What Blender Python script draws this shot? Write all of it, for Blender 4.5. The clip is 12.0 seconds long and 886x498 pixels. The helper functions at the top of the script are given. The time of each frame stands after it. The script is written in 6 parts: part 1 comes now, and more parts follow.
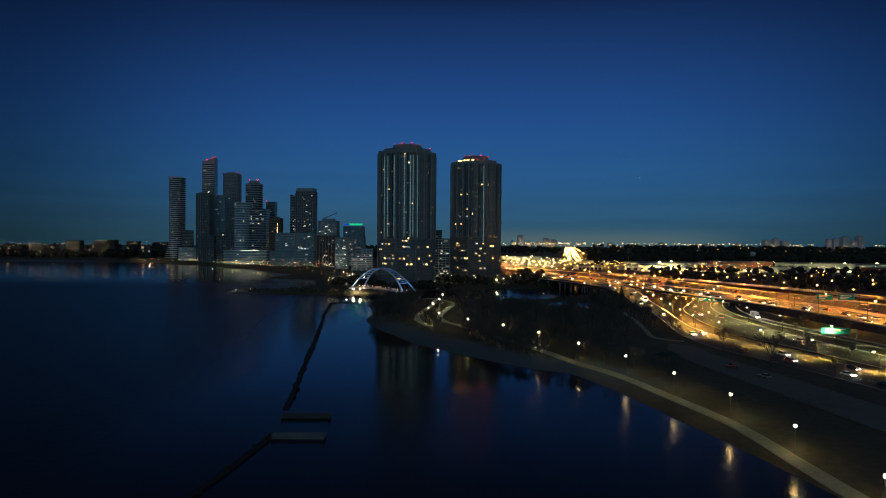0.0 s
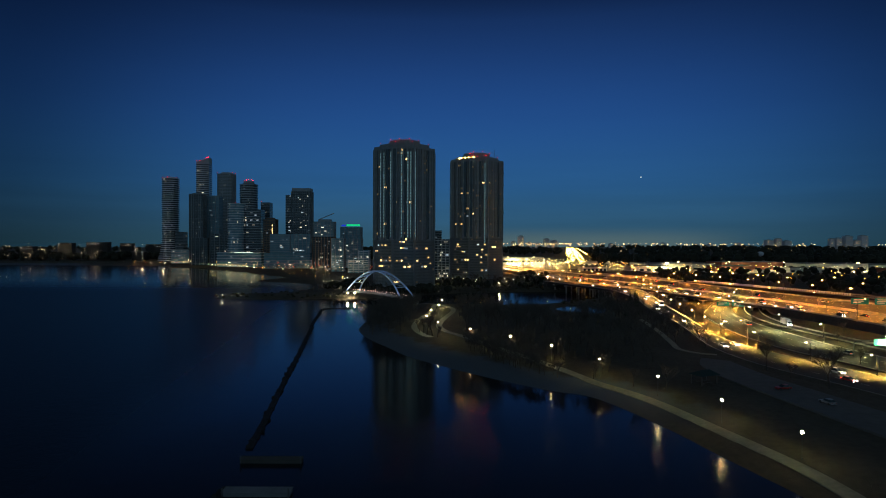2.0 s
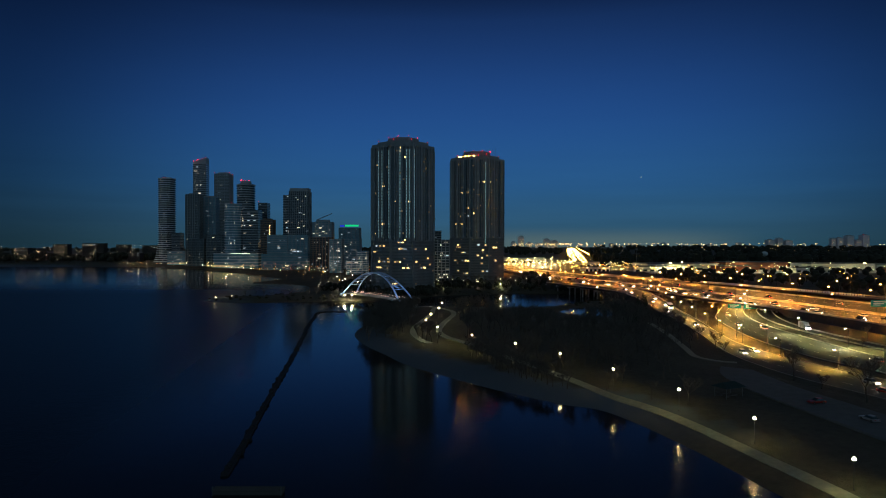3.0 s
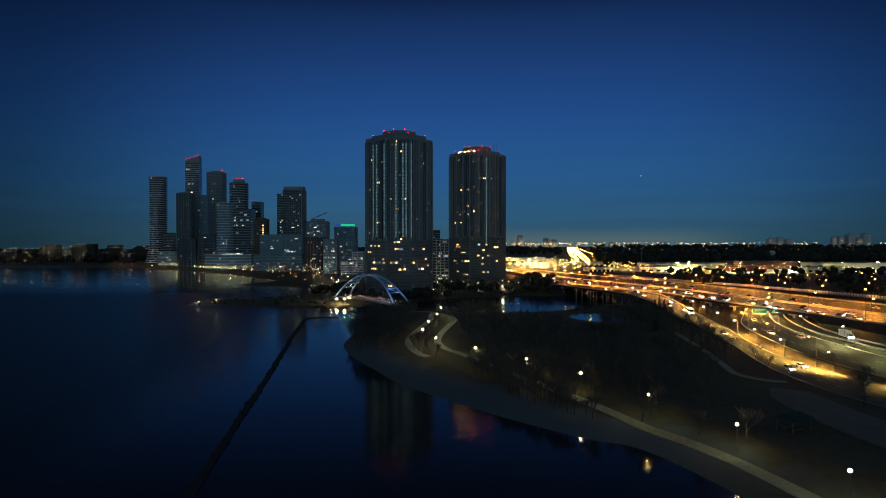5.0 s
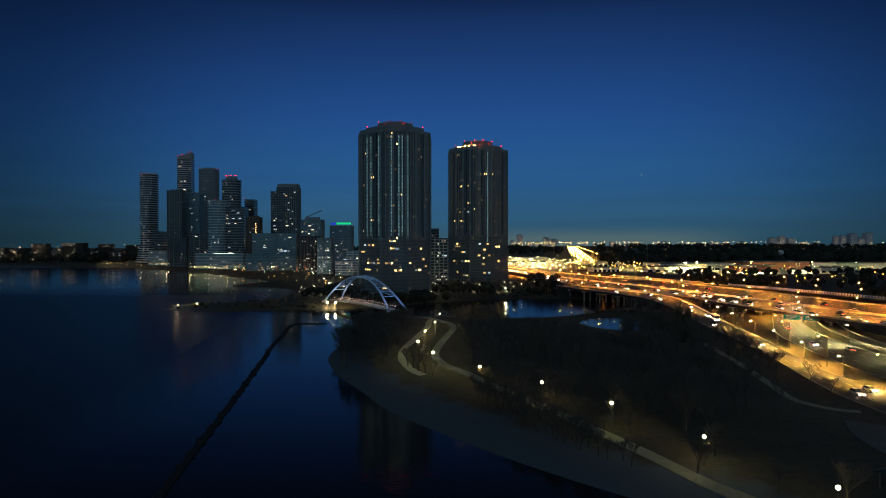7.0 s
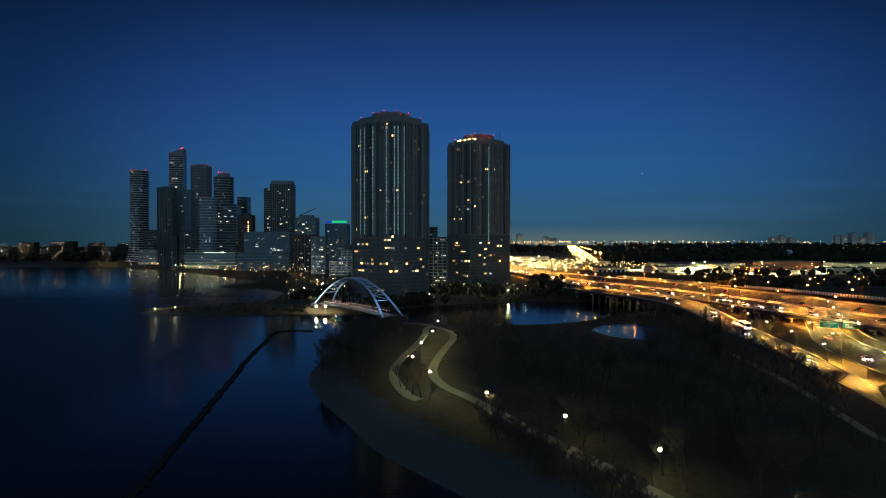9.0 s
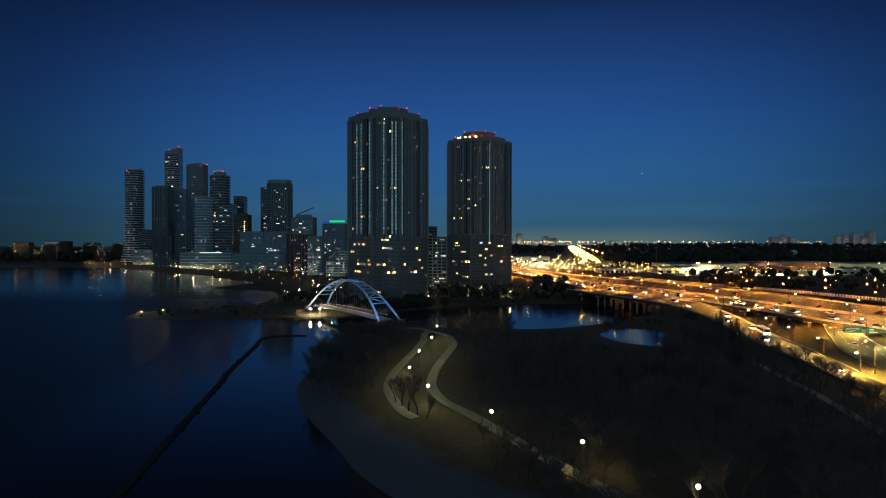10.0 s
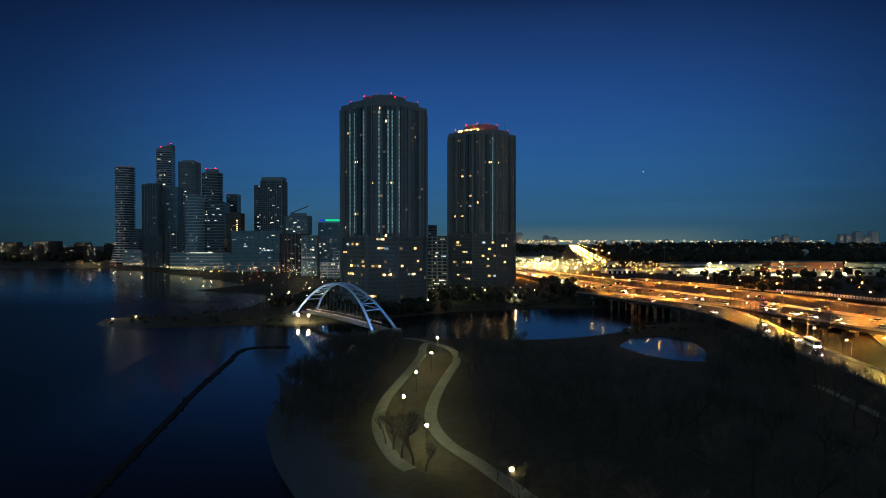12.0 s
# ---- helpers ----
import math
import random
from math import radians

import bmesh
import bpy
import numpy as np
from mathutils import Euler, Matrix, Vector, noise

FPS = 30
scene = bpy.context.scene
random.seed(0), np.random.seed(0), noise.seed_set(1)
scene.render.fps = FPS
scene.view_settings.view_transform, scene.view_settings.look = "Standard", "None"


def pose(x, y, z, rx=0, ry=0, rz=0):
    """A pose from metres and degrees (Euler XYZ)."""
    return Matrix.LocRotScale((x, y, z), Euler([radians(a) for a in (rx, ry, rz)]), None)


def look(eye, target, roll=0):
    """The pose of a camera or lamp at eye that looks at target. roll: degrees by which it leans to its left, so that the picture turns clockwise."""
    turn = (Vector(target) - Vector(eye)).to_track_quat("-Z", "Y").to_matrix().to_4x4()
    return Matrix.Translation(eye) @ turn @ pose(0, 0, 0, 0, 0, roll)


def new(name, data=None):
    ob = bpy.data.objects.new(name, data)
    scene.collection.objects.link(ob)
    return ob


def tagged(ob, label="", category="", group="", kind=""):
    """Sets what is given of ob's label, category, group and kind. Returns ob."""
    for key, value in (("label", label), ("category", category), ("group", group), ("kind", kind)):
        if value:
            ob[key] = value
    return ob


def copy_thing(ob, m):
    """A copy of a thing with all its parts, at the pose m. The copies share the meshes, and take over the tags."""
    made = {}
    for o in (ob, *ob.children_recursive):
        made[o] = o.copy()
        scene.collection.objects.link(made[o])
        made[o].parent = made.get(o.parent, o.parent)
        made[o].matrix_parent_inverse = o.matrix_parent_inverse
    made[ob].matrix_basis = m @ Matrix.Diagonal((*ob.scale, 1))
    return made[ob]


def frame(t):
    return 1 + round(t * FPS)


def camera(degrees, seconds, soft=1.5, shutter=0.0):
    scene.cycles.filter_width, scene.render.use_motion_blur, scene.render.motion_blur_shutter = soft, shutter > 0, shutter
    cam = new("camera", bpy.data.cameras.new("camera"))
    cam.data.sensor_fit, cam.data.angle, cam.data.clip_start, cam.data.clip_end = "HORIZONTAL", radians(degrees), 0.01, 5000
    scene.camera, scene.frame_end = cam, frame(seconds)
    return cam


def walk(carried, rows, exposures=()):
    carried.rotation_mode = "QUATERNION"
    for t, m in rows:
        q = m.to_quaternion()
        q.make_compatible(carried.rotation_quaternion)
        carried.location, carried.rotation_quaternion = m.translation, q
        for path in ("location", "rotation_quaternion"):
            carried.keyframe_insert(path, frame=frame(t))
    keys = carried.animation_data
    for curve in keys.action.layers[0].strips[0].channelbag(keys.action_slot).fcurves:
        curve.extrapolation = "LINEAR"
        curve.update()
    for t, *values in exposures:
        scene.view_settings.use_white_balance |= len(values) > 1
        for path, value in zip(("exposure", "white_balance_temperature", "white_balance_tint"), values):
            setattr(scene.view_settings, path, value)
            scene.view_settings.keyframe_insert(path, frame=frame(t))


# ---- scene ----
cam = camera(72.0, 12.0, soft=1.0)
ROWS = [
    (0.0, 0.0, 0.0, 0.0, 0.0, -0.14, -0.95),
    (0.5, 0.0012, 0.0396, -0.0001, 0.0, -0.12, -0.92),
    (1.0, 0.0016, 0.0796, 0.0003, 0.0, -0.09, -0.85),
    (1.5, 0.0024, 0.1177, 0.0006, 0.01, -0.06, -0.78),
    (2.0, 0.0026, 0.1614, 0.0008, 0.0, -0.02, -0.71),
    (2.5, 0.0033, 0.2028, 0.0004, -0.0, 0.02, -0.63),
    (3.0, 0.0026, 0.2417, 0.0004, -0.02, 0.04, -0.58),
    (5.0, 0.0019, 0.4048, 0.0042, -0.18, -0.0, -0.45),
    (5.5, 0.0026, 0.4473, 0.0039, -0.21, -0.01, -0.44),
    (6.0, 0.0038, 0.4904, 0.004, -0.23, -0.04, -0.44),
    (6.5, 0.0042, 0.5317, 0.0035, -0.27, -0.07, -0.44),
    (7.0, 0.0041, 0.5769, 0.0037, -0.29, -0.11, -0.48),
    (9.0, 0.0048, 0.742, 0.0079, -0.44, -0.24, -0.54),
    (9.5, 0.0052, 0.7849, 0.0083, -0.47, -0.25, -0.55),
    (10.0, 0.0056, 0.8266, 0.0077, -0.49, -0.24, -0.55),
    (10.5, 0.0044, 0.8722, 0.0067, -0.51, -0.24, -0.52),
    (11.0, 0.0038, 0.9145, 0.0076, -0.52, -0.28, -0.51),
    (11.5, 0.0031, 0.9542, 0.0079, -0.53, -0.3, -0.5),
    (12.0, 0.003, 0.9997, 0.0079, -0.54, -0.31, -0.5),
]
walk(cam, [(t, pose(150 * x, 200 * y, 47.6, 89.45 + 0.75 * pitch, roll + 0.5, 0.75 * yaw)) for t, x, y, z, yaw, pitch, roll in ROWS], exposures=((0.0, 0.08), (6.0, 0.1), (12.0, 0.22)))

# ---- sky ----
world = bpy.data.worlds.new("dusk_sky")
scene.world = world
world.use_nodes = True
wn, wl = world.node_tree.nodes, world.node_tree.links
wn.clear()
w_out = wn.new("ShaderNodeOutputWorld")
w_bg = wn.new("ShaderNodeBackground")
w_bg.inputs["Strength"].default_value = 1.0
w_co = wn.new("ShaderNodeTexCoord")
w_sep = wn.new("ShaderNodeSeparateXYZ")
wl.new(w_co.outputs["Generated"], w_sep.inputs[0])
w_ramp = wn.new("ShaderNodeValToRGB")
w_ramp.color_ramp.interpolation = "B_SPLINE"
SKY = [(0.0, (0.022, 0.068, 0.100)), (0.035, (0.024, 0.080, 0.145)), (0.09, (0.018, 0.086, 0.205)),
       (0.20, (0.013, 0.062, 0.228)), (0.34, (0.0066, 0.023, 0.09)), (0.41, (0.002, 0.006, 0.018)), (0.6, (0.005, 0.008, 0.018)), (1.0, (0.056, 0.051, 0.045))]
els = w_ramp.color_ramp.elements
els[0].position, els[0].color = SKY[0][0], (*SKY[0][1], 1)
els[1].position, els[1].color = SKY[-1][0], (*SKY[-1][1], 1)
for p, c in SKY[1:-1]:
    e = els.new(p)
    e.color = (*c, 1)
wl.new(w_sep.outputs["Z"], w_ramp.inputs[0])
# the afterglow in the west fades to the sides
w_side = wn.new("ShaderNodeMapRange")
w_side.interpolation_type = "SMOOTHSTEP"
for k, v in (("From Min", 0.74), ("From Max", 1.0), ("To Min", 0.36), ("To Max", 1.14)):
    w_side.inputs[k].default_value = v
w_dot = wn.new("ShaderNodeVectorMath")
w_dot.operation = "DOT_PRODUCT"
w_dot.inputs[1].default_value = (0.06, 0.998, 0.02)
wl.new(w_co.outputs["Generated"], w_dot.inputs[0])
wl.new(w_dot.outputs["Value"], w_side.inputs["Value"])
w_mul = wn.new("ShaderNodeMix")
w_mul.data_type, w_mul.blend_type = "RGBA", "MULTIPLY"
w_mul.inputs[0].default_value = 1.0
wl.new(w_ramp.outputs[0], w_mul.inputs[6])
wl.new(w_side.outputs[0], w_mul.inputs[7])
# thin streaks of cloud low over the horizon
w_map = wn.new("ShaderNodeMapping")
w_map.inputs["Scale"].default_value = (2.2, 2.2, 26.0)
wl.new(w_co.outputs["Generated"], w_map.inputs["Vector"])
w_noise = wn.new("ShaderNodeTexNoise")
w_noise.inputs["Scale"].default_value, w_noise.inputs["Detail"].default_value = 1.6, 5
wl.new(w_map.outputs[0], w_noise.inputs["Vector"])
w_nr = wn.new("ShaderNodeMapRange")
for k, v in (("From Min", 0.35), ("From Max", 0.7), ("To Min", 0.93), ("To Max", 1.05)):
    w_nr.inputs[k].default_value = v
wl.new(w_noise.outputs["Fac"], w_nr.inputs["Value"])
w_cloud = wn.new("ShaderNodeMix")
w_cloud.data_type, w_cloud.blend_type = "RGBA", "MULTIPLY"
w_band = wn.new("ShaderNodeMapRange")
w_band.interpolation_type = "SMOOTHSTEP"
for k, v in (("From Min", 0.16), ("From Max", 0.04), ("To Min", 0.12), ("To Max", 1.0)):
    w_band.inputs[k].default_value = v
wl.new(w_sep.outputs["Z"], w_band.inputs["Value"])
wl.new(w_band.outputs[0], w_cloud.inputs[0])
wl.new(w_mul.outputs[2], w_cloud.inputs[6])
wl.new(w_nr.outputs[0], w_cloud.inputs[7])
# greyer twilight overhead and in the east, behind
w_back = wn.new("ShaderNodeMapRange")
w_back.interpolation_type = "SMOOTHSTEP"
for k, v in (("From Min", 0.5), ("From Max", -0.3), ("To Min", 0.0), ("To Max", 1.0)):
    w_back.inputs[k].default_value = v
wl.new(w_sep.outputs["Y"], w_back.inputs["Value"])
w_mix = wn.new("ShaderNodeMix")
w_mix.data_type = "RGBA"
w_mix.inputs[7].default_value = (0.082, 0.148, 0.205, 1)
w_high = wn.new("ShaderNodeMapRange")
w_high.interpolation_type = "SMOOTHSTEP"
for k, v in (("From Min", 0.8), ("From Max", 0.15), ("To Min", 0.3), ("To Max", 1.0)):
    w_high.inputs[k].default_value = v
wl.new(w_sep.outputs["Z"], w_high.inputs["Value"])
w_east = wn.new("ShaderNodeMath")
w_east.operation = "MULTIPLY"
wl.new(w_back.outputs[0], w_east.inputs[0])
wl.new(w_high.outputs[0], w_east.inputs[1])
wl.new(w_east.outputs[0], w_mix.inputs[0])
wl.new(w_cloud.outputs[2], w_mix.inputs[6])
# faint warm skyglow of the towns, low in the west
w_low = wn.new("ShaderNodeMapRange")
w_low.interpolation_type = "SMOOTHSTEP"
for k, v in (("From Min", 0.03), ("From Max", 0.0), ("To Min", 0.0), ("To Max", 1.0)):
    w_low.inputs[k].default_value = v
wl.new(w_sep.outputs["Z"], w_low.inputs["Value"])
w_lobe = wn.new("ShaderNodeVectorMath")
w_lobe.operation = "DOT_PRODUCT"
w_lobe.inputs[1].default_value = (0.23, 0.973, 0.0)
wl.new(w_co.outputs["Generated"], w_lobe.inputs[0])
w_lr = wn.new("ShaderNodeMapRange")
w_lr.interpolation_type = "SMOOTHSTEP"
for k, v in (("From Min", 0.965), ("From Max", 1.0), ("To Min", 0.0), ("To Max", 1.0)):
    w_lr.inputs[k].default_value = v
wl.new(w_lobe.outputs["Value"], w_lr.inputs["Value"])
w_k = wn.new("ShaderNodeMath")
w_k.operation = "MULTIPLY"
wl.new(w_low.outputs[0], w_k.inputs[0])
wl.new(w_lr.outputs[0], w_k.inputs[1])
w_add = wn.new("ShaderNodeMix")
w_add.data_type, w_add.blend_type = "RGBA", "ADD"
w_add.inputs[7].default_value = (0.05, 0.044, 0.01, 1)
wl.new(w_k.outputs[0], w_add.inputs[0])
wl.new(w_mix.outputs[2], w_add.inputs[6])
wl.new(w_add.outputs[2], w_bg.inputs["Color"])
wl.new(w_bg.outputs[0], w_out.inputs[0])


def lamp_data(name, kind, watts, color, size=0.3, angle=140, blend=0.6):
    d = bpy.data.lights.new(name, kind)
    d.energy, d.color = watts, color
    d.shadow_soft_size = size
    if kind == "SPOT":
        d.spot_size, d.spot_blend = radians(angle), blend
    return d


WARM, SODIUM, COOL = (1.0, 0.80, 0.42), (1.0, 0.29, 0.025), (0.85, 1.0, 0.9)
PARK_LIGHT = lamp_data("park_light", "SPOT", 2300, (1.0, 0.78, 0.30), 0.25, 165, 0.5)
PARK_BRIGHT = lamp_data("park_light_bright", "SPOT", 7400, (1.0, 0.84, 0.38), 0.25, 170, 0.5)
NEAR_LIGHT = lamp_data("near_road_light", "SPOT", 60000, (1.0, 0.30, 0.025), 0.4, 112, 0.5)
ROAD_LIGHT = lamp_data("road_light", "SPOT", 118000, (1.0, 0.30, 0.03), 0.4, 150, 0.8)
RAMP_LIGHT = lamp_data("ramp_light", "SPOT", 22000, (1.0, 0.56, 0.11), 0.4, 124, 0.6)
BOULEVARD_LIGHT = lamp_data("boulevard_light", "SPOT", 23000, (1.0, 0.92, 0.34), 0.4, 155, 0.7)
AMBER_LIGHT = lamp_data("amber_ramp_light", "SPOT", 78000, (1.0, 0.48, 0.06), 0.4, 105, 0.8)
YARD_LIGHT = lamp_data("yard_light", "SPOT", 650000, (1.0, 0.94, 0.42), 0.5, 150, 0.8)

# ---- materials ----
def material(name, color, rough=0.7, metal=0.0, var=0.25, scale=1.0, bump=0.0, bscale=None, spec=0.5, second=None, island=0.0, rand=0.0):
    m = bpy.data.materials.new(name)
    m.use_nodes = True
    n, l = m.node_tree.nodes, m.node_tree.links
    b = n["Principled BSDF"]
    b.inputs["Roughness"].default_value, b.inputs["Metallic"].default_value = rough, metal
    b.inputs["Specular IOR Level"].default_value = spec
    tc = n.new("ShaderNodeTexCoord")
    big = n.new("ShaderNodeTexNoise")
    big.inputs["Scale"].default_value, big.inputs["Detail"].default_value = scale * 0.08, 4
    fine = n.new("ShaderNodeTexNoise")
    fine.inputs["Scale"].default_value, fine.inputs["Detail"].default_value = scale, 6
    for t in (big, fine):
        l.new(tc.outputs["Object"], t.inputs["Vector"])
    add = n.new("ShaderNodeMath")
    add.operation = "ADD"
    l.new(big.outputs["Fac"], add.inputs[0])
    l.new(fine.outputs["Fac"], add.inputs[1])
    last = add.outputs[0]
    if island:
        geo = n.new("ShaderNodeNewGeometry")
        mix = n.new("ShaderNodeMath")
        mix.operation = "MULTIPLY_ADD"
        mix.inputs[1].default_value = island
        l.new(geo.outputs["Random Per Island"], mix.inputs[0])
        l.new(last, mix.inputs[2])
        last = mix.outputs[0]
    if rand:
        info = n.new("ShaderNodeObjectInfo")
        mix = n.new("ShaderNodeMath")
        mix.operation = "MULTIPLY_ADD"
        mix.inputs[1].default_value = rand
        l.new(info.outputs["Random"], mix.inputs[0])
        l.new(last, mix.inputs[2])
        last = mix.outputs[0]
    ramp = n.new("ShaderNodeMapRange")
    for k, v in (("From Min", 0.55), ("From Max", 1.45), ("To Min", 0.0), ("To Max", 1.0)):
        ramp.inputs[k].default_value = v
    l.new(last, ramp.inputs["Value"])
    mc = n.new("ShaderNodeMix")
    mc.data_type = "RGBA"
    l.new(ramp.outputs[0], mc.inputs[0])
    dark = tuple(c * (1 - var) for c in color)
    light = second or tuple(min(1, c * (1 + var)) for c in color)
    mc.inputs[6].default_value, mc.inputs[7].default_value = (*dark, 1), (*light, 1)
    l.new(mc.outputs[2], b.inputs["Base Color"])
    if bump:
        bt = n.new("ShaderNodeTexNoise")
        bt.inputs["Scale"].default_value, bt.inputs["Detail"].default_value = bscale or scale * 2, 5
        l.new(tc.outputs["Object"], bt.inputs["Vector"])
        bp = n.new("ShaderNodeBump")
        bp.inputs["Strength"].default_value, bp.inputs["Distance"].default_value = 1.0, bump
        l.new(bt.outputs["Fac"], bp.inputs["Height"])
        l.new(bp.outputs[0], b.inputs["Normal"])
    return m


def glow(name, color, strength, rand=0.0, island=0.0, power=1.0):
    m = bpy.data.materials.new(name)
    m.use_nodes = True
    n, l = m.node_tree.nodes, m.node_tree.links
    b = n["Principled BSDF"]
    b.inputs["Base Color"].default_value = (*[0.5 * c for c in color], 1)
    b.inputs["Emission Color"].default_value = (*color, 1)
    b.inputs["Emission Strength"].default_value = strength
    if rand or island:
        src = n.new("ShaderNodeObjectInfo") if rand else n.new("ShaderNodeNewGeometry")
        r = n.new("ShaderNodeMapRange")
        r.inputs["To Min"].default_value, r.inputs["To Max"].default_value = strength * (1 - (rand or island)), strength
        p = n.new("ShaderNodeMath")
        p.operation = "POWER"
        p.inputs[1].default_value = power
        l.new(src.outputs["Random" if rand else "Random Per Island"], p.inputs[0])
        l.new(p.outputs[0], r.inputs["Value"])
        l.new(r.outputs[0], b.inputs["Emission Strength"])
    return m


def water_material():
    """Lake water: still behind the breakwater, ruffled by wind outside it."""
    m = bpy.data.materials.new("lake_water")
    m.use_nodes = True
    n, l = m.node_tree.nodes, m.node_tree.links
    b = n["Principled BSDF"]
    b.inputs["Base Color"].default_value = (0.017, 0.02, 0.025, 1)
    b.inputs["IOR"].default_value = 1.33
    b.inputs["Specular IOR Level"].default_value = 0.2
    b.inputs["Specular Tint"].default_value = (0.9, 0.74, 0.42, 1)
    tc = n.new("ShaderNodeTexCoord")
    sep = n.new("ShaderNodeSeparateXYZ")
    l.new(tc.outputs["Object"], sep.inputs[0])
    line = n.new("ShaderNodeMath")
    line.operation = "MULTIPLY_ADD"
    line.inputs[1].default_value = 0.134
    l.new(sep.outputs["Y"], line.inputs[0])
    l.new(sep.outputs["X"], line.inputs[2])
    wind = n.new("ShaderNodeMapRange")
    wind.interpolation_type = "SMOOTHSTEP"
    for k, v in (("From Min", -15.0), ("From Max", -75.0), ("To Min", 0.0), ("To Max", 1.0)):
        wind.inputs[k].default_value = v
    l.new(line.outputs[0], wind.inputs["Value"])
    cove = n.new("ShaderNodeMapRange")
    cove.interpolation_type = "SMOOTHSTEP"
    for k, v in (("From Min", 820.0), ("From Max", 600.0), ("To Min", 0.22), ("To Max", 1.0)):
        cove.inputs[k].default_value = v
    l.new(sep.outputs["Y"], cove.inputs["Value"])
    both = n.new("ShaderNodeMath")
    both.operation = "MULTIPLY"
    l.new(wind.outputs[0], both.inputs[0])
    l.new(cove.outputs[0], both.inputs[1])
    wind = both
    rough = n.new("ShaderNodeMapRange")
    rough.inputs["To Min"].default_value, rough.inputs["To Max"].default_value = 0.05, 0.32
    l.new(wind.outputs[0], rough.inputs["Value"])
    # a ruffled patch off the southern shore
    ruffle = n.new("ShaderNodeMapRange")
    ruffle.interpolation_type = "SMOOTHSTEP"
    for k, v in (("From Min", 215.0), ("From Max", 180.0), ("To Min", 0.0), ("To Max", 0.14)):
        ruffle.inputs[k].default_value = v
    l.new(sep.outputs["Y"], ruffle.inputs["Value"])
    most = n.new("ShaderNodeMath")
    most.operation = "MAXIMUM"
    plus = n.new("ShaderNodeMath")
    plus.inputs[1].default_value = 0.05
    # light ripples on the river and the pond
    east = n.new("ShaderNodeMapRange")
    for k, v in (("From Min", -30.0), ("From Max", 10.0), ("To Min", 0.0), ("To Max", 0.075)):
        east.inputs[k].default_value = v
    l.new(sep.outputs["X"], east.inputs["Value"])
    north = n.new("ShaderNodeMapRange")
    for k, v in (("From Min", 425.0), ("From Max", 445.0), ("To Min", 0.0), ("To Max", 1.0)):
        north.inputs[k].default_value = v
    l.new(sep.outputs["Y"], north.inputs["Value"])
    river = n.new("ShaderNodeMath")
    river.operation = "MULTIPLY_ADD"
    l.new(east.outputs[0], river.inputs[0])
    l.new(north.outputs[0], river.inputs[1])
    l.new(ruffle.outputs[0], river.inputs[2])
    l.new(river.outputs[0], plus.inputs[0])
    l.new(plus.outputs[0], most.inputs[0])
    l.new(rough.outputs[0], most.inputs[1])
    l.new(most.outputs[0], b.inputs["Roughness"])
    last = None
    for sc, d, k in ((1.1, 0.022, 0.03), (0.3, 0.02, 0.05)):
        t = n.new("ShaderNodeTexNoise")
        t.inputs["Scale"].default_value, t.inputs["Detail"].default_value = sc, 3
        l.new(tc.outputs["Object"], t.inputs["Vector"])
        amp = n.new("ShaderNodeMapRange")
        amp.inputs["To Min"].default_value, amp.inputs["To Max"].default_value = d, d + k
        l.new(wind.outputs[0], amp.inputs["Value"])
        bp = n.new("ShaderNodeBump")
        bp.inputs["Strength"].default_value = 1.0
        l.new(amp.outputs[0], bp.inputs["Distance"])
        l.new(t.outputs["Fac"], bp.inputs["Height"])
        if last:
            l.new(last, bp.inputs["Normal"])
        last = bp.outputs[0]
    l.new(last, b.inputs["Normal"])
    return m


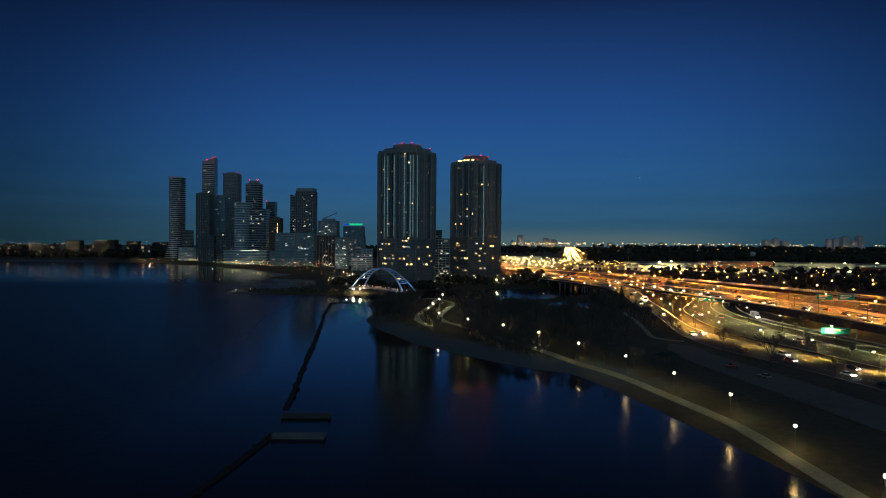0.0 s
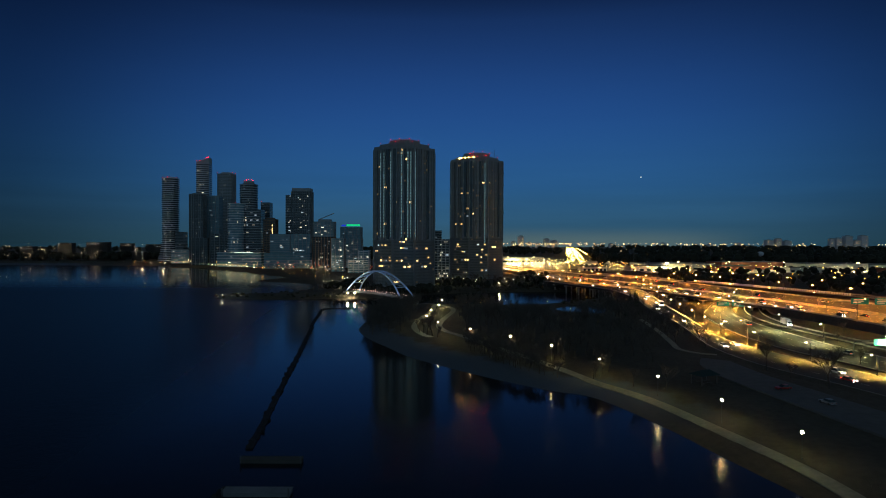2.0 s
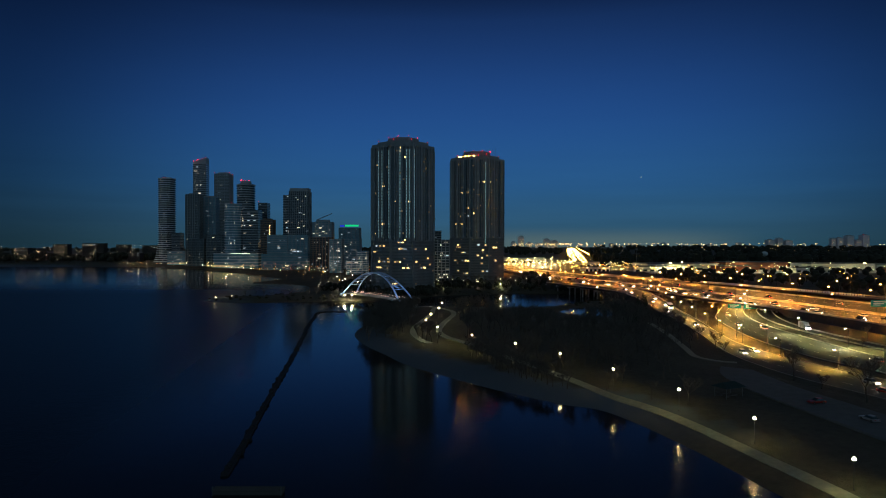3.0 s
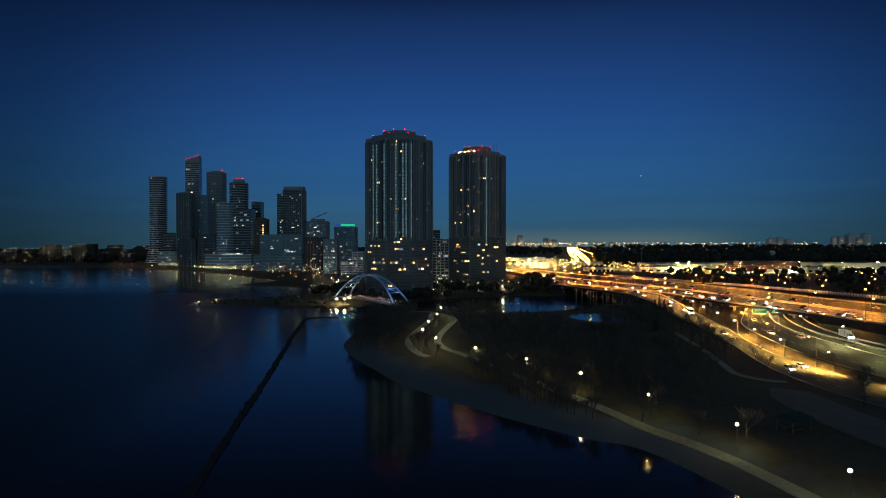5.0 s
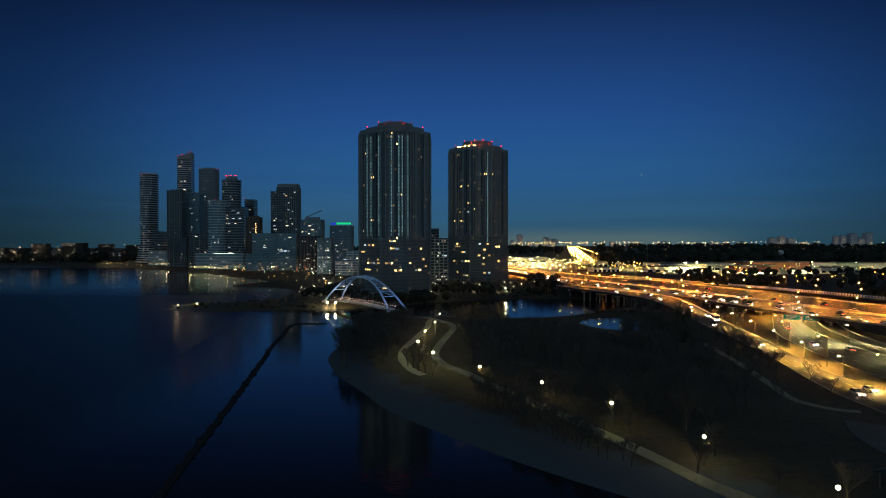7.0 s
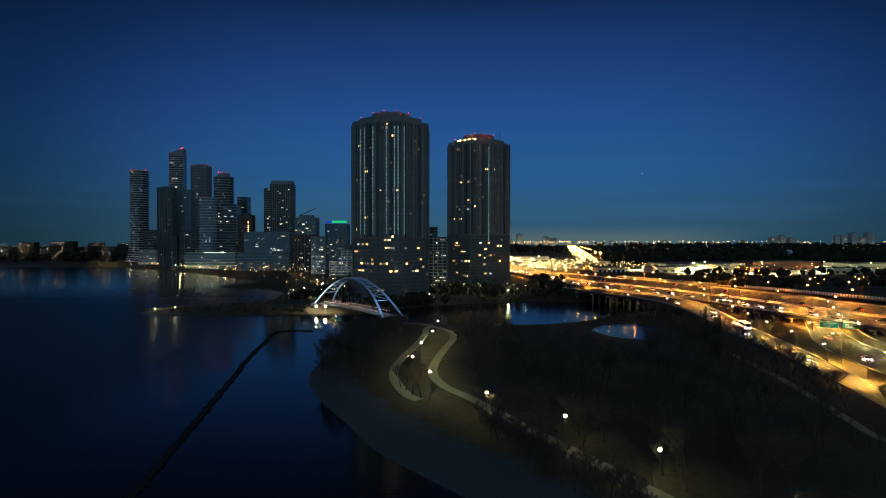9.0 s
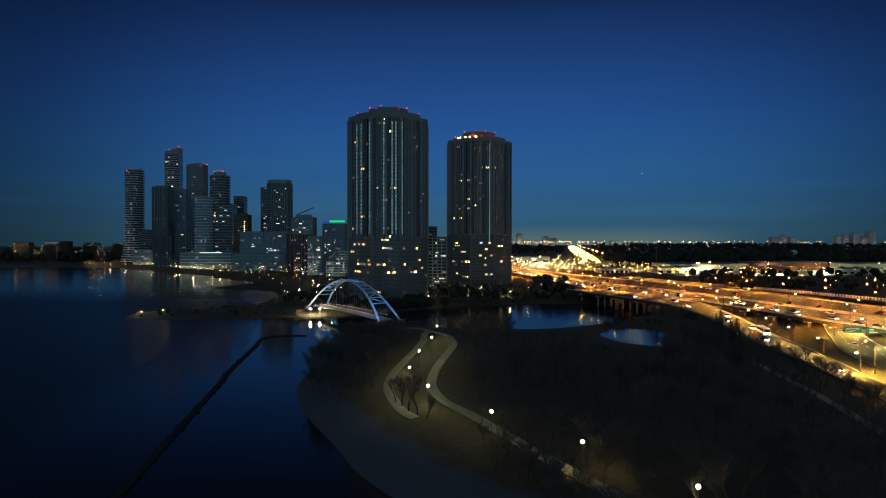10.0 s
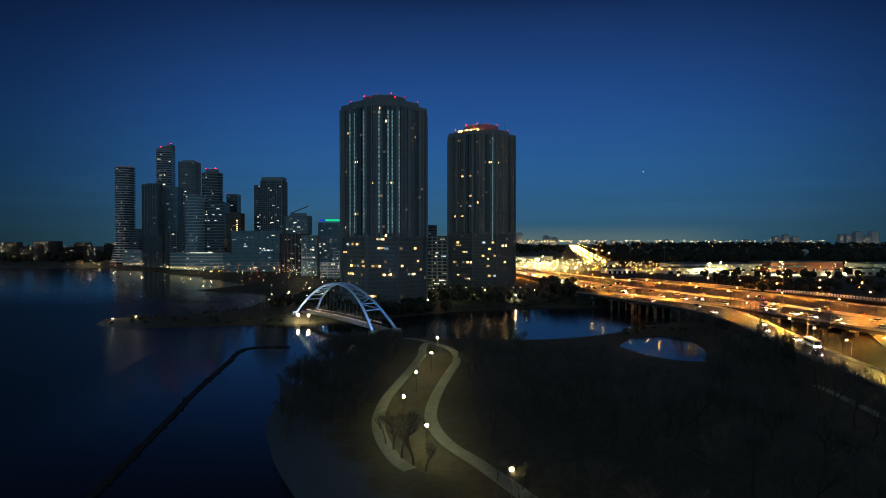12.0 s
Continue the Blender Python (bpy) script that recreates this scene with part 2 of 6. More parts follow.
def ground_material():
    """Grass with a sandy strip by the water, told apart by height above the lake."""
    m = material("grass_and_sand", (0.078, 0.066, 0.045), 0.95, var=0.5, scale=0.5, bump=0.15, bscale=3)
    n, l = m.node_tree.nodes, m.node_tree.links
    b = n["Principled BSDF"]
    geo = n.new("ShaderNodeNewGeometry")
    sep = n.new("ShaderNodeSeparateXYZ")
    l.new(geo.outputs["Position"], sep.inputs[0])
    t = n.new("ShaderNodeTexNoise")
    t.inputs["Scale"].default_value = 0.12
    l.new(geo.outputs["Position"], t.inputs["Vector"])
    ma = n.new("ShaderNodeMath")
    ma.operation = "MULTIPLY_ADD"
    ma.inputs[1].default_value = 1.6
    l.new(t.outputs["Fac"], ma.inputs[0])
    l.new(sep.outputs["Z"], ma.inputs[2])
    r = n.new("ShaderNodeMapRange")
    for k, v in (("From Min", 3.3), ("From Max", 3.9), ("To Min", 0.0), ("To Max", 1.0)):
        r.inputs[k].default_value = v
    l.new(ma.outputs[0], r.inputs["Value"])
    # only the lake shore has sand, not the river banks
    inland = n.new("ShaderNodeMath")
    inland.operation = "MULTIPLY_ADD"
    inland.inputs[1].default_value = 1.3
    l.new(sep.outputs["X"], inland.inputs[0])
    l.new(sep.outputs["Y"], inland.inputs[2])
    ri = n.new("ShaderNodeMapRange")
    for k, v in (("From Min", 300.0), ("From Max", 345.0), ("To Min", 0.0), ("To Max", 1.0)):
        ri.inputs[k].default_value = v
    l.new(inland.outputs[0], ri.inputs["Value"])
    mx = n.new("ShaderNodeMath")
    mx.operation = "MAXIMUM"
    l.new(r.outputs[0], mx.inputs[0])
    south = n.new("ShaderNodeMapRange")
    for k, v in (("From Min", 222.0), ("From Max", 180.0), ("To Min", 0.0), ("To Max", 1.0)):
        south.inputs[k].default_value = v
    l.new(sep.outputs["Y"], south.inputs["Value"])
    either = n.new("ShaderNodeMath")
    either.operation = "MAXIMUM"
    l.new(south.outputs[0], either.inputs[0])
    l.new(ri.outputs[0], either.inputs[1])
    l.new(either.outputs[0], mx.inputs[1])
    mix = n.new("ShaderNodeMix")
    mix.data_type = "RGBA"
    old = b.inputs["Base Color"].links[0].from_socket
    l.new(mx.outputs[0], mix.inputs[0])
    mix.inputs[6].default_value = (0.098, 0.118, 0.142, 1)
    l.new(old, mix.inputs[7])
    l.new(mix.outputs[2], b.inputs["Base Color"])
    return m


WATER = water_material()
GROUND = ground_material()
ASPHALT = material("asphalt", (0.068, 0.065, 0.06), 0.85, var=0.3, scale=0.6, bump=0.01, bscale=8)
PATH_PAVE = material("pale_path_asphalt", (0.30, 0.28, 0.22), 0.9, var=0.3, scale=0.8, bump=0.01, bscale=10)
CONCRETE = material("concrete", (0.30, 0.28, 0.25), 0.85, var=0.25, scale=0.5, bump=0.02)
PAINT_LINE = material("road_paint", (0.6, 0.58, 0.5), 0.7, var=0.2, scale=2)
# pole steel made near black so it looks unlit under its own lens
POLE = material("darkened_pole_steel", (0.035, 0.035, 0.035), 0.7, 0.0, var=0.2, scale=2)
STEEL = material("galvanised_steel", (0.16, 0.16, 0.16), 0.6, 0.5, var=0.15, scale=2)
BRIDGE_WHITE = material("white_painted_steel", (0.38, 0.53, 0.76), 0.45, 0.0, var=0.12, scale=0.6)
TOWER_STONE = material("taupe_precast_concrete", (0.265, 0.29, 0.30), 0.85, var=0.25, scale=0.25, bump=0.01)
TOWER_DARK = material("dark_taupe_spandrel", (0.185, 0.203, 0.21), 0.85, var=0.3, scale=0.25)
DARK_GLASS = material("dark_tinted_glass", (0.032, 0.052, 0.062), 0.12, var=0.3, scale=0.3, spec=0.6)
TOWER_GLASS = material("bronze_tinted_glass", (0.135, 0.155, 0.16), 0.3, var=0.35, scale=0.35, spec=0.5)
BLUE_GLASS = material("blue_tinted_glass", (0.17, 0.32, 0.38), 0.2, var=0.3, scale=0.2, spec=0.6)
SLAB_WHITE = material("white_balcony_concrete", (0.62, 0.64, 0.68), 0.7, var=0.15, scale=0.3)
SLAB_GREY = material("grey_balcony_concrete", (0.33, 0.36, 0.38), 0.8, var=0.2, scale=0.3)
BRICK_BROWN = material("brown_brick", (0.20, 0.12, 0.075), 0.9, var=0.3, scale=0.8)
BARK = material("grey_brown_bark", (0.085, 0.072, 0.06), 0.95, var=0.35, scale=3, bump=0.02)
TWIG = material("bare_twigs", (0.125, 0.106, 0.09), 0.95, var=0.3, scale=1)
NEEDLE = material("spruce_needles", (0.03, 0.045, 0.025), 0.9, var=0.4, scale=2)
SHRUB = material("dry_shrub", (0.06, 0.055, 0.03), 0.95, var=0.4, scale=1)
ROCK = material("wet_stone", (0.02, 0.021, 0.023), 0.75, var=0.4, scale=1.2, bump=0.06)
WOODS = material("far_woods", (0.035, 0.035, 0.022), 1.0, var=0.5, scale=0.05, bump=0.8, bscale=0.15)
ROOF = material("roof_gravel", (0.12, 0.115, 0.11), 0.95, var=0.3, scale=0.5)
SHED_WHITE = material("pale_metal_cladding", (0.45, 0.45, 0.42), 0.6, var=0.15, scale=0.2)
SHED_RED = material("red_brown_cladding", (0.30, 0.10, 0.06), 0.7, var=0.2, scale=0.2)
G_PARK = glow("park_lamp_globe", (1.0, 0.84, 0.44), 40)
G_BANK = glow("bollard_glass", (1.0, 0.92, 0.6), 36)
G_ROAD = glow("sodium_lamp", (1.0, 0.42, 0.06), 110)
G_RAMP = glow("yellow_white_lamp", (1.0, 0.75, 0.33), 45)
G_COOL = glow("greenish_white_lamp", (0.85, 1.0, 0.55), 40)
G_YARD = glow("floodlight_lens", (1.0, 0.86, 0.34), 12)
G_RED = glow("red_obstruction_light", (1.0, 0.0, 0.01), 20)
G_WIN = glow("lit_window", (1.0, 0.60, 0.22), 4.4, rand=0.9, power=1.4)
G_WINC = glow("cool_lit_window", (0.75, 0.9, 1.0), 1.0, rand=0.9, power=1.5)
G_HEAD = glow("headlight_lens", (1.0, 0.93, 0.78), 90)
G_TAIL = glow("tail_light_lens", (1.0, 0.03, 0.01), 8)

# ---- mesh tools ----
class Soup:
    """Collects plain geometry for one mesh."""

    def __init__(self):
        self.v, self.f, self.m = [], [], []

    def add(self, verts, faces, mat=0):
        o = len(self.v)
        self.v.extend(verts)
        self.f.extend(tuple(i + o for i in f) for f in faces)
        self.m.extend([mat] * len(faces))
        return self

    def box(self, c, s, rot=0.0, mat=0, taper=1.0):
        ca, sa = math.cos(rot), math.sin(rot)
        vs = []
        for dz in (-0.5, 0.5):
            k = taper if dz > 0 else 1.0
            for dx, dy in ((-0.5, -0.5), (0.5, -0.5), (0.5, 0.5), (-0.5, 0.5)):
                x, y = dx * s[0] * k, dy * s[1] * k
                vs.append((c[0] + x * ca - y * sa, c[1] + x * sa + y * ca, c[2] + dz * s[2]))
        return self.add(vs, [(3, 2, 1, 0), (4, 5, 6, 7), (0, 1, 5, 4), (1, 2, 6, 5), (2, 3, 7, 6), (3, 0, 4, 7)], mat)

    def prism(self, poly, z0, z1, mat=0, top=None):
        n = len(poly)
        top = top or poly
        vs = [(x, y, z0) for x, y in poly] + [(x, y, z1) for x, y in top]
        fs = [tuple(range(n - 1, -1, -1)), tuple(range(n, 2 * n))]
        fs += [(i, (i + 1) % n, n + (i + 1) % n, n + i) for i in range(n)]
        return self.add(vs, fs, mat)

    def tube(self, p0, p1, r0, r1=None, n=6, mat=0, caps=True):
        r1 = r0 if r1 is None else r1
        a, b = Vector(p0), Vector(p1)
        d = b - a
        q = d.to_track_quat("Z", "Y")
        vs = []
        for p, r in ((a, r0), (b, r1)):
            for i in range(n):
                w = 2 * math.pi * i / n
                vs.append(tuple(p + q @ Vector((r * math.cos(w), r * math.sin(w), 0))))
        fs = [(i, (i + 1) % n, n + (i + 1) % n, n + i) for i in range(n)]
        if caps:
            fs += [tuple(range(n - 1, -1, -1)), tuple(range(n, 2 * n))]
        return self.add(vs, fs, mat)

    def ball(self, c, r, n=8, rings=5, mat=0, squash=1.0, rough=0.0, rng=None):
        vs, fs = [(c[0], c[1], c[2] - r * squash)], []
        for j in range(1, rings):
            a = -math.pi / 2 + math.pi * j / rings
            for i in range(n):
                w = 2 * math.pi * i / n
                k = r * (1 + (rng.uniform(-rough, rough) if rng else 0))
                vs.append((c[0] + k * math.cos(a) * math.cos(w), c[1] + k * math.cos(a) * math.sin(w), c[2] + k * squash * math.sin(a)))
        vs.append((c[0], c[1], c[2] + r * squash))
        for i in range(n):
            fs.append((0, 1 + (i + 1) % n, 1 + i))
            for j in range(rings - 2):
                o = 1 + j * n
                fs.append((o + i, o + (i + 1) % n, o + n + (i + 1) % n, o + n + i))
            o = 1 + (rings - 2) * n
            fs.append((len(vs) - 1, o + i, o + (i + 1) % n))
        return self.add(vs, fs, mat)

    def strip(self, left, right, z, thick, mat=0):
        """A slab between two edge lines; z is a number or one height for each point."""
        n = len(left)
        zs = z if isinstance(z, (list, tuple)) else [z] * n
        ts = thick if isinstance(thick, (list, tuple)) else [thick] * n
        vs = []
        for (a, b), h, t in zip(zip(left, right), zs, ts):
            vs += [(*a, h), (*b, h), (*b, h - t), (*a, h - t)]
        fs = []
        for i in range(n - 1):
            o, p = 4 * i, 4 * i + 4
            for k in range(4):
                fs.append((o + k, p + k, p + (k + 1) % 4, o + (k + 1) % 4))
        fs += [(0, 1, 2, 3), (4 * n - 1, 4 * n - 2, 4 * n - 3, 4 * n - 4)]
        return self.add(vs, fs, mat)

    def mesh(self, name, *mats, smooth=False):
        me = bpy.data.meshes.new(name)
        me.from_pydata(self.v, [], self.f)
        for m in mats:
            me.materials.append(m)
        me.polygons.foreach_set("material_index", self.m)
        if smooth:
            me.polygons.foreach_set("use_smooth", [True] * len(self.f))
        bm = bmesh.new()
        bm.from_mesh(me)
        bmesh.ops.recalc_face_normals(bm, faces=bm.faces)
        bm.to_mesh(me)
        bm.free()
        return me


def thing(name, label, category, at=(0, 0, 0), rz=0.0, group="", kind=""):
    e = new(name)
    e.empty_display_size = 0.5
    e.matrix_world = pose(*at, 0, 0, rz)
    return tagged(e, label, category, group, kind)


def part(name, soup, mats, parent, label="", smooth=False):
    me = soup if isinstance(soup, bpy.types.Mesh) else soup.mesh(name, *(mats if isinstance(mats, (list, tuple)) else [mats]), smooth=smooth)
    ob = new(name, me)
    ob.parent = parent
    return tagged(ob, label) if label else ob


def solo(name, soup, mats, label, category, kind="", group="", at=(0, 0, 0), smooth=False):
    ob = new(name, soup.mesh(name, *(mats if isinstance(mats, (list, tuple)) else [mats]), smooth=smooth))
    ob.location = at
    return tagged(ob, label, category, group, kind)


def light(data, parent, at, rx=0):
    ob = new(data.name, data)
    ob.parent = parent
    ob.matrix_basis = pose(*at, rx)
    return ob


def lerp_line(pts, s):
    """The place and direction at the share s of a line of points."""
    ds = [math.dist(a[:2], b[:2]) for a, b in zip(pts, pts[1:])]
    want = s * sum(ds)
    for (a, b), d in zip(zip(pts, pts[1:]), ds):
        if want <= d or b is pts[-1]:
            k = min(1.0, want / d)
            return tuple(u + (w - u) * k for u, w in zip(a, b)), math.atan2(b[1] - a[1], b[0] - a[0])
        want -= d


def length(pts):
    return sum(math.dist(a[:2], b[:2]) for a, b in zip(pts, pts[1:]))


def smooth_line(pts, steps=6):
    """A Catmull-Rom curve through the points."""
    out = []
    P = [pts[0], *pts, pts[-1]]
    for i in range(1, len(P) - 2):
        a, b, c, d = (np.array(p, float) for p in P[i - 1:i + 3])
        for k in range(steps):
            t = k / steps
            out.append(tuple(float(x) for x in 0.5 * (2 * b + (c - a) * t + (2 * a - 5 * b + 4 * c - d) * t * t + (3 * b - a - 3 * c + d) * t ** 3)))
    out.append(tuple(float(x) for x in pts[-1]))
    return out


def offset(pts, d):
    """The line moved sideways (to its left for d > 0)."""
    out = []
    for i, p in enumerate(pts):
        a, b = pts[max(0, i - 1)], pts[min(len(pts) - 1, i + 1)]
        dx, dy = b[0] - a[0], b[1] - a[1]
        n = math.hypot(dx, dy) or 1
        out.append((p[0] - dy / n * d, p[1] + dx / n * d))
    return out

# ---- water and ground ----
EAST_BANK = smooth_line([(90, -120), (86, 40), (74, 120), (63, 168), (57, 193), (47, 220), (35, 229), (18, 246), (3, 264), (-14, 287), (-24, 308), (-36, 333),
             (-45, 362), (-46, 390), (-44, 420), (-40, 450), (-36, 476), (-16, 494), (8, 491), (42, 488), (70, 498), (93, 515),
             (112, 536), (140, 556), (200, 610), (300, 640)], 5)
WEST_BANK = smooth_line([(290, 680), (200, 668), (150, 640), (121, 628), (74, 629), (48, 618), (10, 606), (-30, 575), (-56, 557), (-76, 548), (-100, 546),
             (-150, 533), (-185, 540), (-197, 552), (-186, 566), (-150, 590), (-135, 640), (-150, 730), (-200, 772), (-255, 792), (-262, 806), (-215, 815), (-205, 850),
             (-240, 905), (-300, 985), (-365, 1070), (-430, 1140), (-490, 1195), (-575, 1235), (-680, 1275), (-870, 1295), (-1500, 1290), (-5200, 1150)], 4)
POND = smooth_line([(82, 474), (87, 452), (96, 438), (106, 440), (116, 464), (119, 490), (110, 502), (95, 496), (82, 474)], 5)[:-1]
EAST_LAND = EAST_BANK + [(5200, 640), (5200, -120)]
WEST_LAND = [(5200, 680)] + WEST_BANK + [(-5200, 5200), (5200, 5200)]


def signed_distance(px, py, poly):
    """Distance to the edge of a polygon, positive inside."""
    best = np.full(px.shape, 1e9)
    inside = np.zeros(px.shape, bool)
    n = len(poly)
    for i in range(n):
        ax, ay = poly[i]
        bx, by = poly[(i + 1) % n]
        dx, dy = bx - ax, by - ay
        k = np.clip(((px - ax) * dx + (py - ay) * dy) / (dx * dx + dy * dy + 1e-9), 0, 1)
        best = np.minimum(best, np.hypot(px - ax - k * dx, py - ay - k * dy))
        cross = (ay > py) != (by > py)
        with np.errstate(divide="ignore", invalid="ignore"):
            inside ^= cross & (px < (bx - ax) * (py - ay) / (by - ay + 1e-12) + ax)
    return np.where(inside, best, -best)


def land_height(px, py):
    px, py = np.asarray(px, float), np.asarray(py, float)
    e, w = signed_distance(px, py, EAST_LAND), signed_distance(px, py, WEST_LAND)
    d = np.maximum(e, w)
    d = np.minimum(d, -signed_distance(px, py, POND))
    d = np.where((px > 260) & (py > 500) & (py < 800), 60, d)
    h = np.where(d > 0, 4.5 * (1 - np.exp(-np.maximum(d, 0) / 13.5)), np.maximum(d * 0.333, -2.5))
    h = h + np.where(d > 6, 0.25 * np.sin(px * 0.05 + 1) * np.sin(py * 0.043), 0)
    return h + np.clip((py - 1500) / 3500, 0, 1) * np.clip((px + 200) / 800, 0, 1) * 14


def axis(lo, hi, fine0, fine1, step):
    out = list(np.arange(fine0, fine1 + 0.1, step))
    s, p = step, fine1
    while p < hi:
        s *= 1.18
        p += s
        out.append(min(p, hi))
    s, p = step, fine0
    while p > lo:
        s *= 1.18
        p -= s
        out.insert(0, max(p, lo))
    return np.array(out)


gx, gy = axis(-4990, 4990, -200, 150, 2.0), axis(-300, 4990, 110, 640, 2.0)
GX, GY = np.meshgrid(gx, gy)
GZ = land_height(GX, GY)
nx, ny = len(gx), len(gy)


def height(x, y):
    """The ground's height at a place, read from its sheet."""
    i = int(np.clip(np.searchsorted(gx, x) - 1, 0, nx - 2))
    j = int(np.clip(np.searchsorted(gy, y) - 1, 0, ny - 2))
    u, v = (x - gx[i]) / (gx[i + 1] - gx[i]), (y - gy[j]) / (gy[j + 1] - gy[j])
    return float((GZ[j, i] * (1 - u) + GZ[j, i + 1] * u) * (1 - v) + (GZ[j + 1, i] * (1 - u) + GZ[j + 1, i + 1] * u) * v)


ground_mesh = bpy.data.meshes.new("ground")
ground_mesh.from_pydata(np.stack([GX.ravel(), GY.ravel(), GZ.ravel()], 1).tolist(), [],
                        [(j * nx + i, j * nx + i + 1, (j + 1) * nx + i + 1, (j + 1) * nx + i) for j in range(ny - 1) for i in range(nx - 1)])
ground_mesh.materials.append(GROUND)
ground_mesh.polygons.foreach_set("use_smooth", [True] * len(ground_mesh.polygons))
tagged(new("ground", ground_mesh), "dark winter grass with a sandy shore", "ground", kind="structure")
lake = Soup().add([(-4990, -1500, 0), (4990, -1500, 0), (4990, 1700, 0), (-4990, 1700, 0)], [(0, 1, 2, 3)])
solo("water", lake, WATER, "calm dark blue lake and river water", "water", kind="structure")

# ---- roads ----
A_NEAR = [(222, 180), (214, 285), (208, 363), (196, 430), (186, 467), (178, 505), (170, 552), (150, 600), (125, 655), (112, 764), (98, 900), (70, 1080), (20, 1400)]
A_FAR = [(252, 180), (242, 285), (238, 363), (229, 430), (222, 467), (214, 505), (203, 552), (188, 610), (168, 670), (139, 764), (124, 905), (96, 1088), (46, 1410)]
B_NEAR = [(x + 3, y) for x, y in A_FAR]
B_FAR = [(300, 180), (292, 285), (285, 385), (276, 440), (268, 480), (258, 530), (247, 600), (228, 680), (206, 745), (178, 812), (150, 922), (122, 1097), (72, 1420)]
C_NEAR = [(338, 400), (316, 521), (275, 659), (241, 740), (205, 850)]
C_FAR = [(354, 400), (331, 525), (289, 668), (253, 750), (213, 858)]
R_NEAR = [(138, 120), (130, 180), (122, 217), (115, 240), (112, 258), (112, 283), (116, 308), (122, 338), (128, 381), (131, 421), (137, 455), (141, 500), (139, 545), (120, 605), (100, 665)]
R_FAR = [(158, 120), (152, 180), (145, 217), (140, 240), (133, 265), (129, 285), (128, 312), (133, 345), (139, 380), (146, 425), (153, 462), (159, 500), (163, 548), (143, 600), (120, 660)]
L_NEAR = [(164, 120), (156, 190), (147, 248), (140.5, 277), (139.5, 306), (144, 342), (157, 397), (178, 440), (205, 490), (240, 560)]
L_FAR = [(184, 120), (177, 200), (168, 262), (166, 290), (167, 325), (170, 362), (178, 400), (194, 440), (222, 488), (256, 558)]
Q_NEAR = [(196, 120), (186, 200), (178, 290), (176, 350), (184, 395), (202, 440), (226, 480)]
Q_FAR = [(204, 120), (194, 200), (186, 290), (184, 350), (192, 392), (210, 436), (233, 476)]


def road(name, near, far, zs, thick, label, wall=1.0, lanes=3, kind="structure"):
    n, f = smooth_line(near), smooth_line(far)
    zl = [p[0] for p in smooth_line([(z, 0) for z in zs])]
    ts = thick if not callable(thick) else [thick(z, p[1]) for z, p in zip(zl, n)]
    ob = solo(name, Soup().strip(n, f, zl, ts), ASPHALT, label, "road", kind=kind)
    for side, e, o in ((0, n, f), (1, f, n)):
        inner = [(a[0] + (b[0] - a[0]) * 0.35 / max(0.4, math.dist(a, b)), a[1] + (b[1] - a[1]) * 0.35 / max(0.4, math.dist(a, b))) for a, b in zip(e, o)]
        s = Soup().strip(e, inner, [z + (wall(p[1]) if callable(wall) else wall) for z, p in zip(zl, e)], [(wall(p[1]) if callable(wall) else wall) - 0.004 for p in e])
        part("parapet", s, CONCRETE, ob, "weathered concrete parapet")
    for k in range(1, lanes):
        s = Soup()
        mid = [(a[0] + (b[0] - a[0]) * k / lanes, a[1] + (b[1] - a[1]) * k / lanes, z) for a, b, z in zip(n, f, zl)]
        total = min(length(mid), 750)
        d = 0.0
        while d < total - 6:
            (x, y, z), a = lerp_line(mid, d / length(mid))
            s.box((x, y, z + 0.006), (3.5, 0.18, 0.004), a)
            d += 9
        part("lane_marking", s, PAINT_LINE, ob, "dashed white lane marking")
    return list(zip(n, f, zl))


za = [6, 8, 9, 9, 9, 9, 9, 9, 9, 8.5, 8, 7, 7]
ROAD_A = road("highway", A_NEAR, A_FAR, za, lambda z, y: 1.5 if 400 < y < 650 else z - 2.5, "wide asphalt highway deck under orange sodium light", lanes=6)
ROAD_B = road("highway", B_NEAR, B_FAR, za, lambda z, y: 1.5 if 400 < y < 720 else z - 2.5, "far highway carriageway under orange sodium light", lanes=6)
ROAD_C = road("road", C_NEAR, C_FAR, [7, 7, 7, 7, 7], 1.2, "narrow elevated service road behind the highway", lanes=2)
ROAD_V = road("avenue", [(205, 1030), (330, 1640), (625, 3100)], [(230, 1030), (356, 1640), (655, 3100)], [6, 8, 14], 1.5, "straight lit avenue running to the horizon", lanes=2)
ROAD_R = road("ramp_road", R_NEAR, R_FAR, [4.8, 4.8, 4.8, 4.8, 4.8, 4.8, 4.9, 5.2, 5.8, 6.6, 7.4, 8.4, 9, 9, 8.8], lambda z, y: 1.4 if 535 < y < 634 else z - 2.5, "curving asphalt ramp with low concrete edges", wall=lambda y: 0.12 if y < 335 else min(0.8, 0.12 + (y - 335) * 0.02), lanes=3)
ROAD_L = road("boulevard", L_NEAR, L_FAR, [4.8, 4.8, 4.8, 4.8, 4.8, 4.7, 4.6, 4.6, 4.6, 4.6], 1.5, "lit boulevard passing under the highway", wall=0.25, lanes=3)
ROAD_Q = road("slip_road", Q_NEAR, Q_FAR, [5.0, 5.0, 4.9, 4.9, 4.8, 4.8, 4.8], 1.5, "narrow slip road beside the boulevard", wall=0.6, lanes=1)

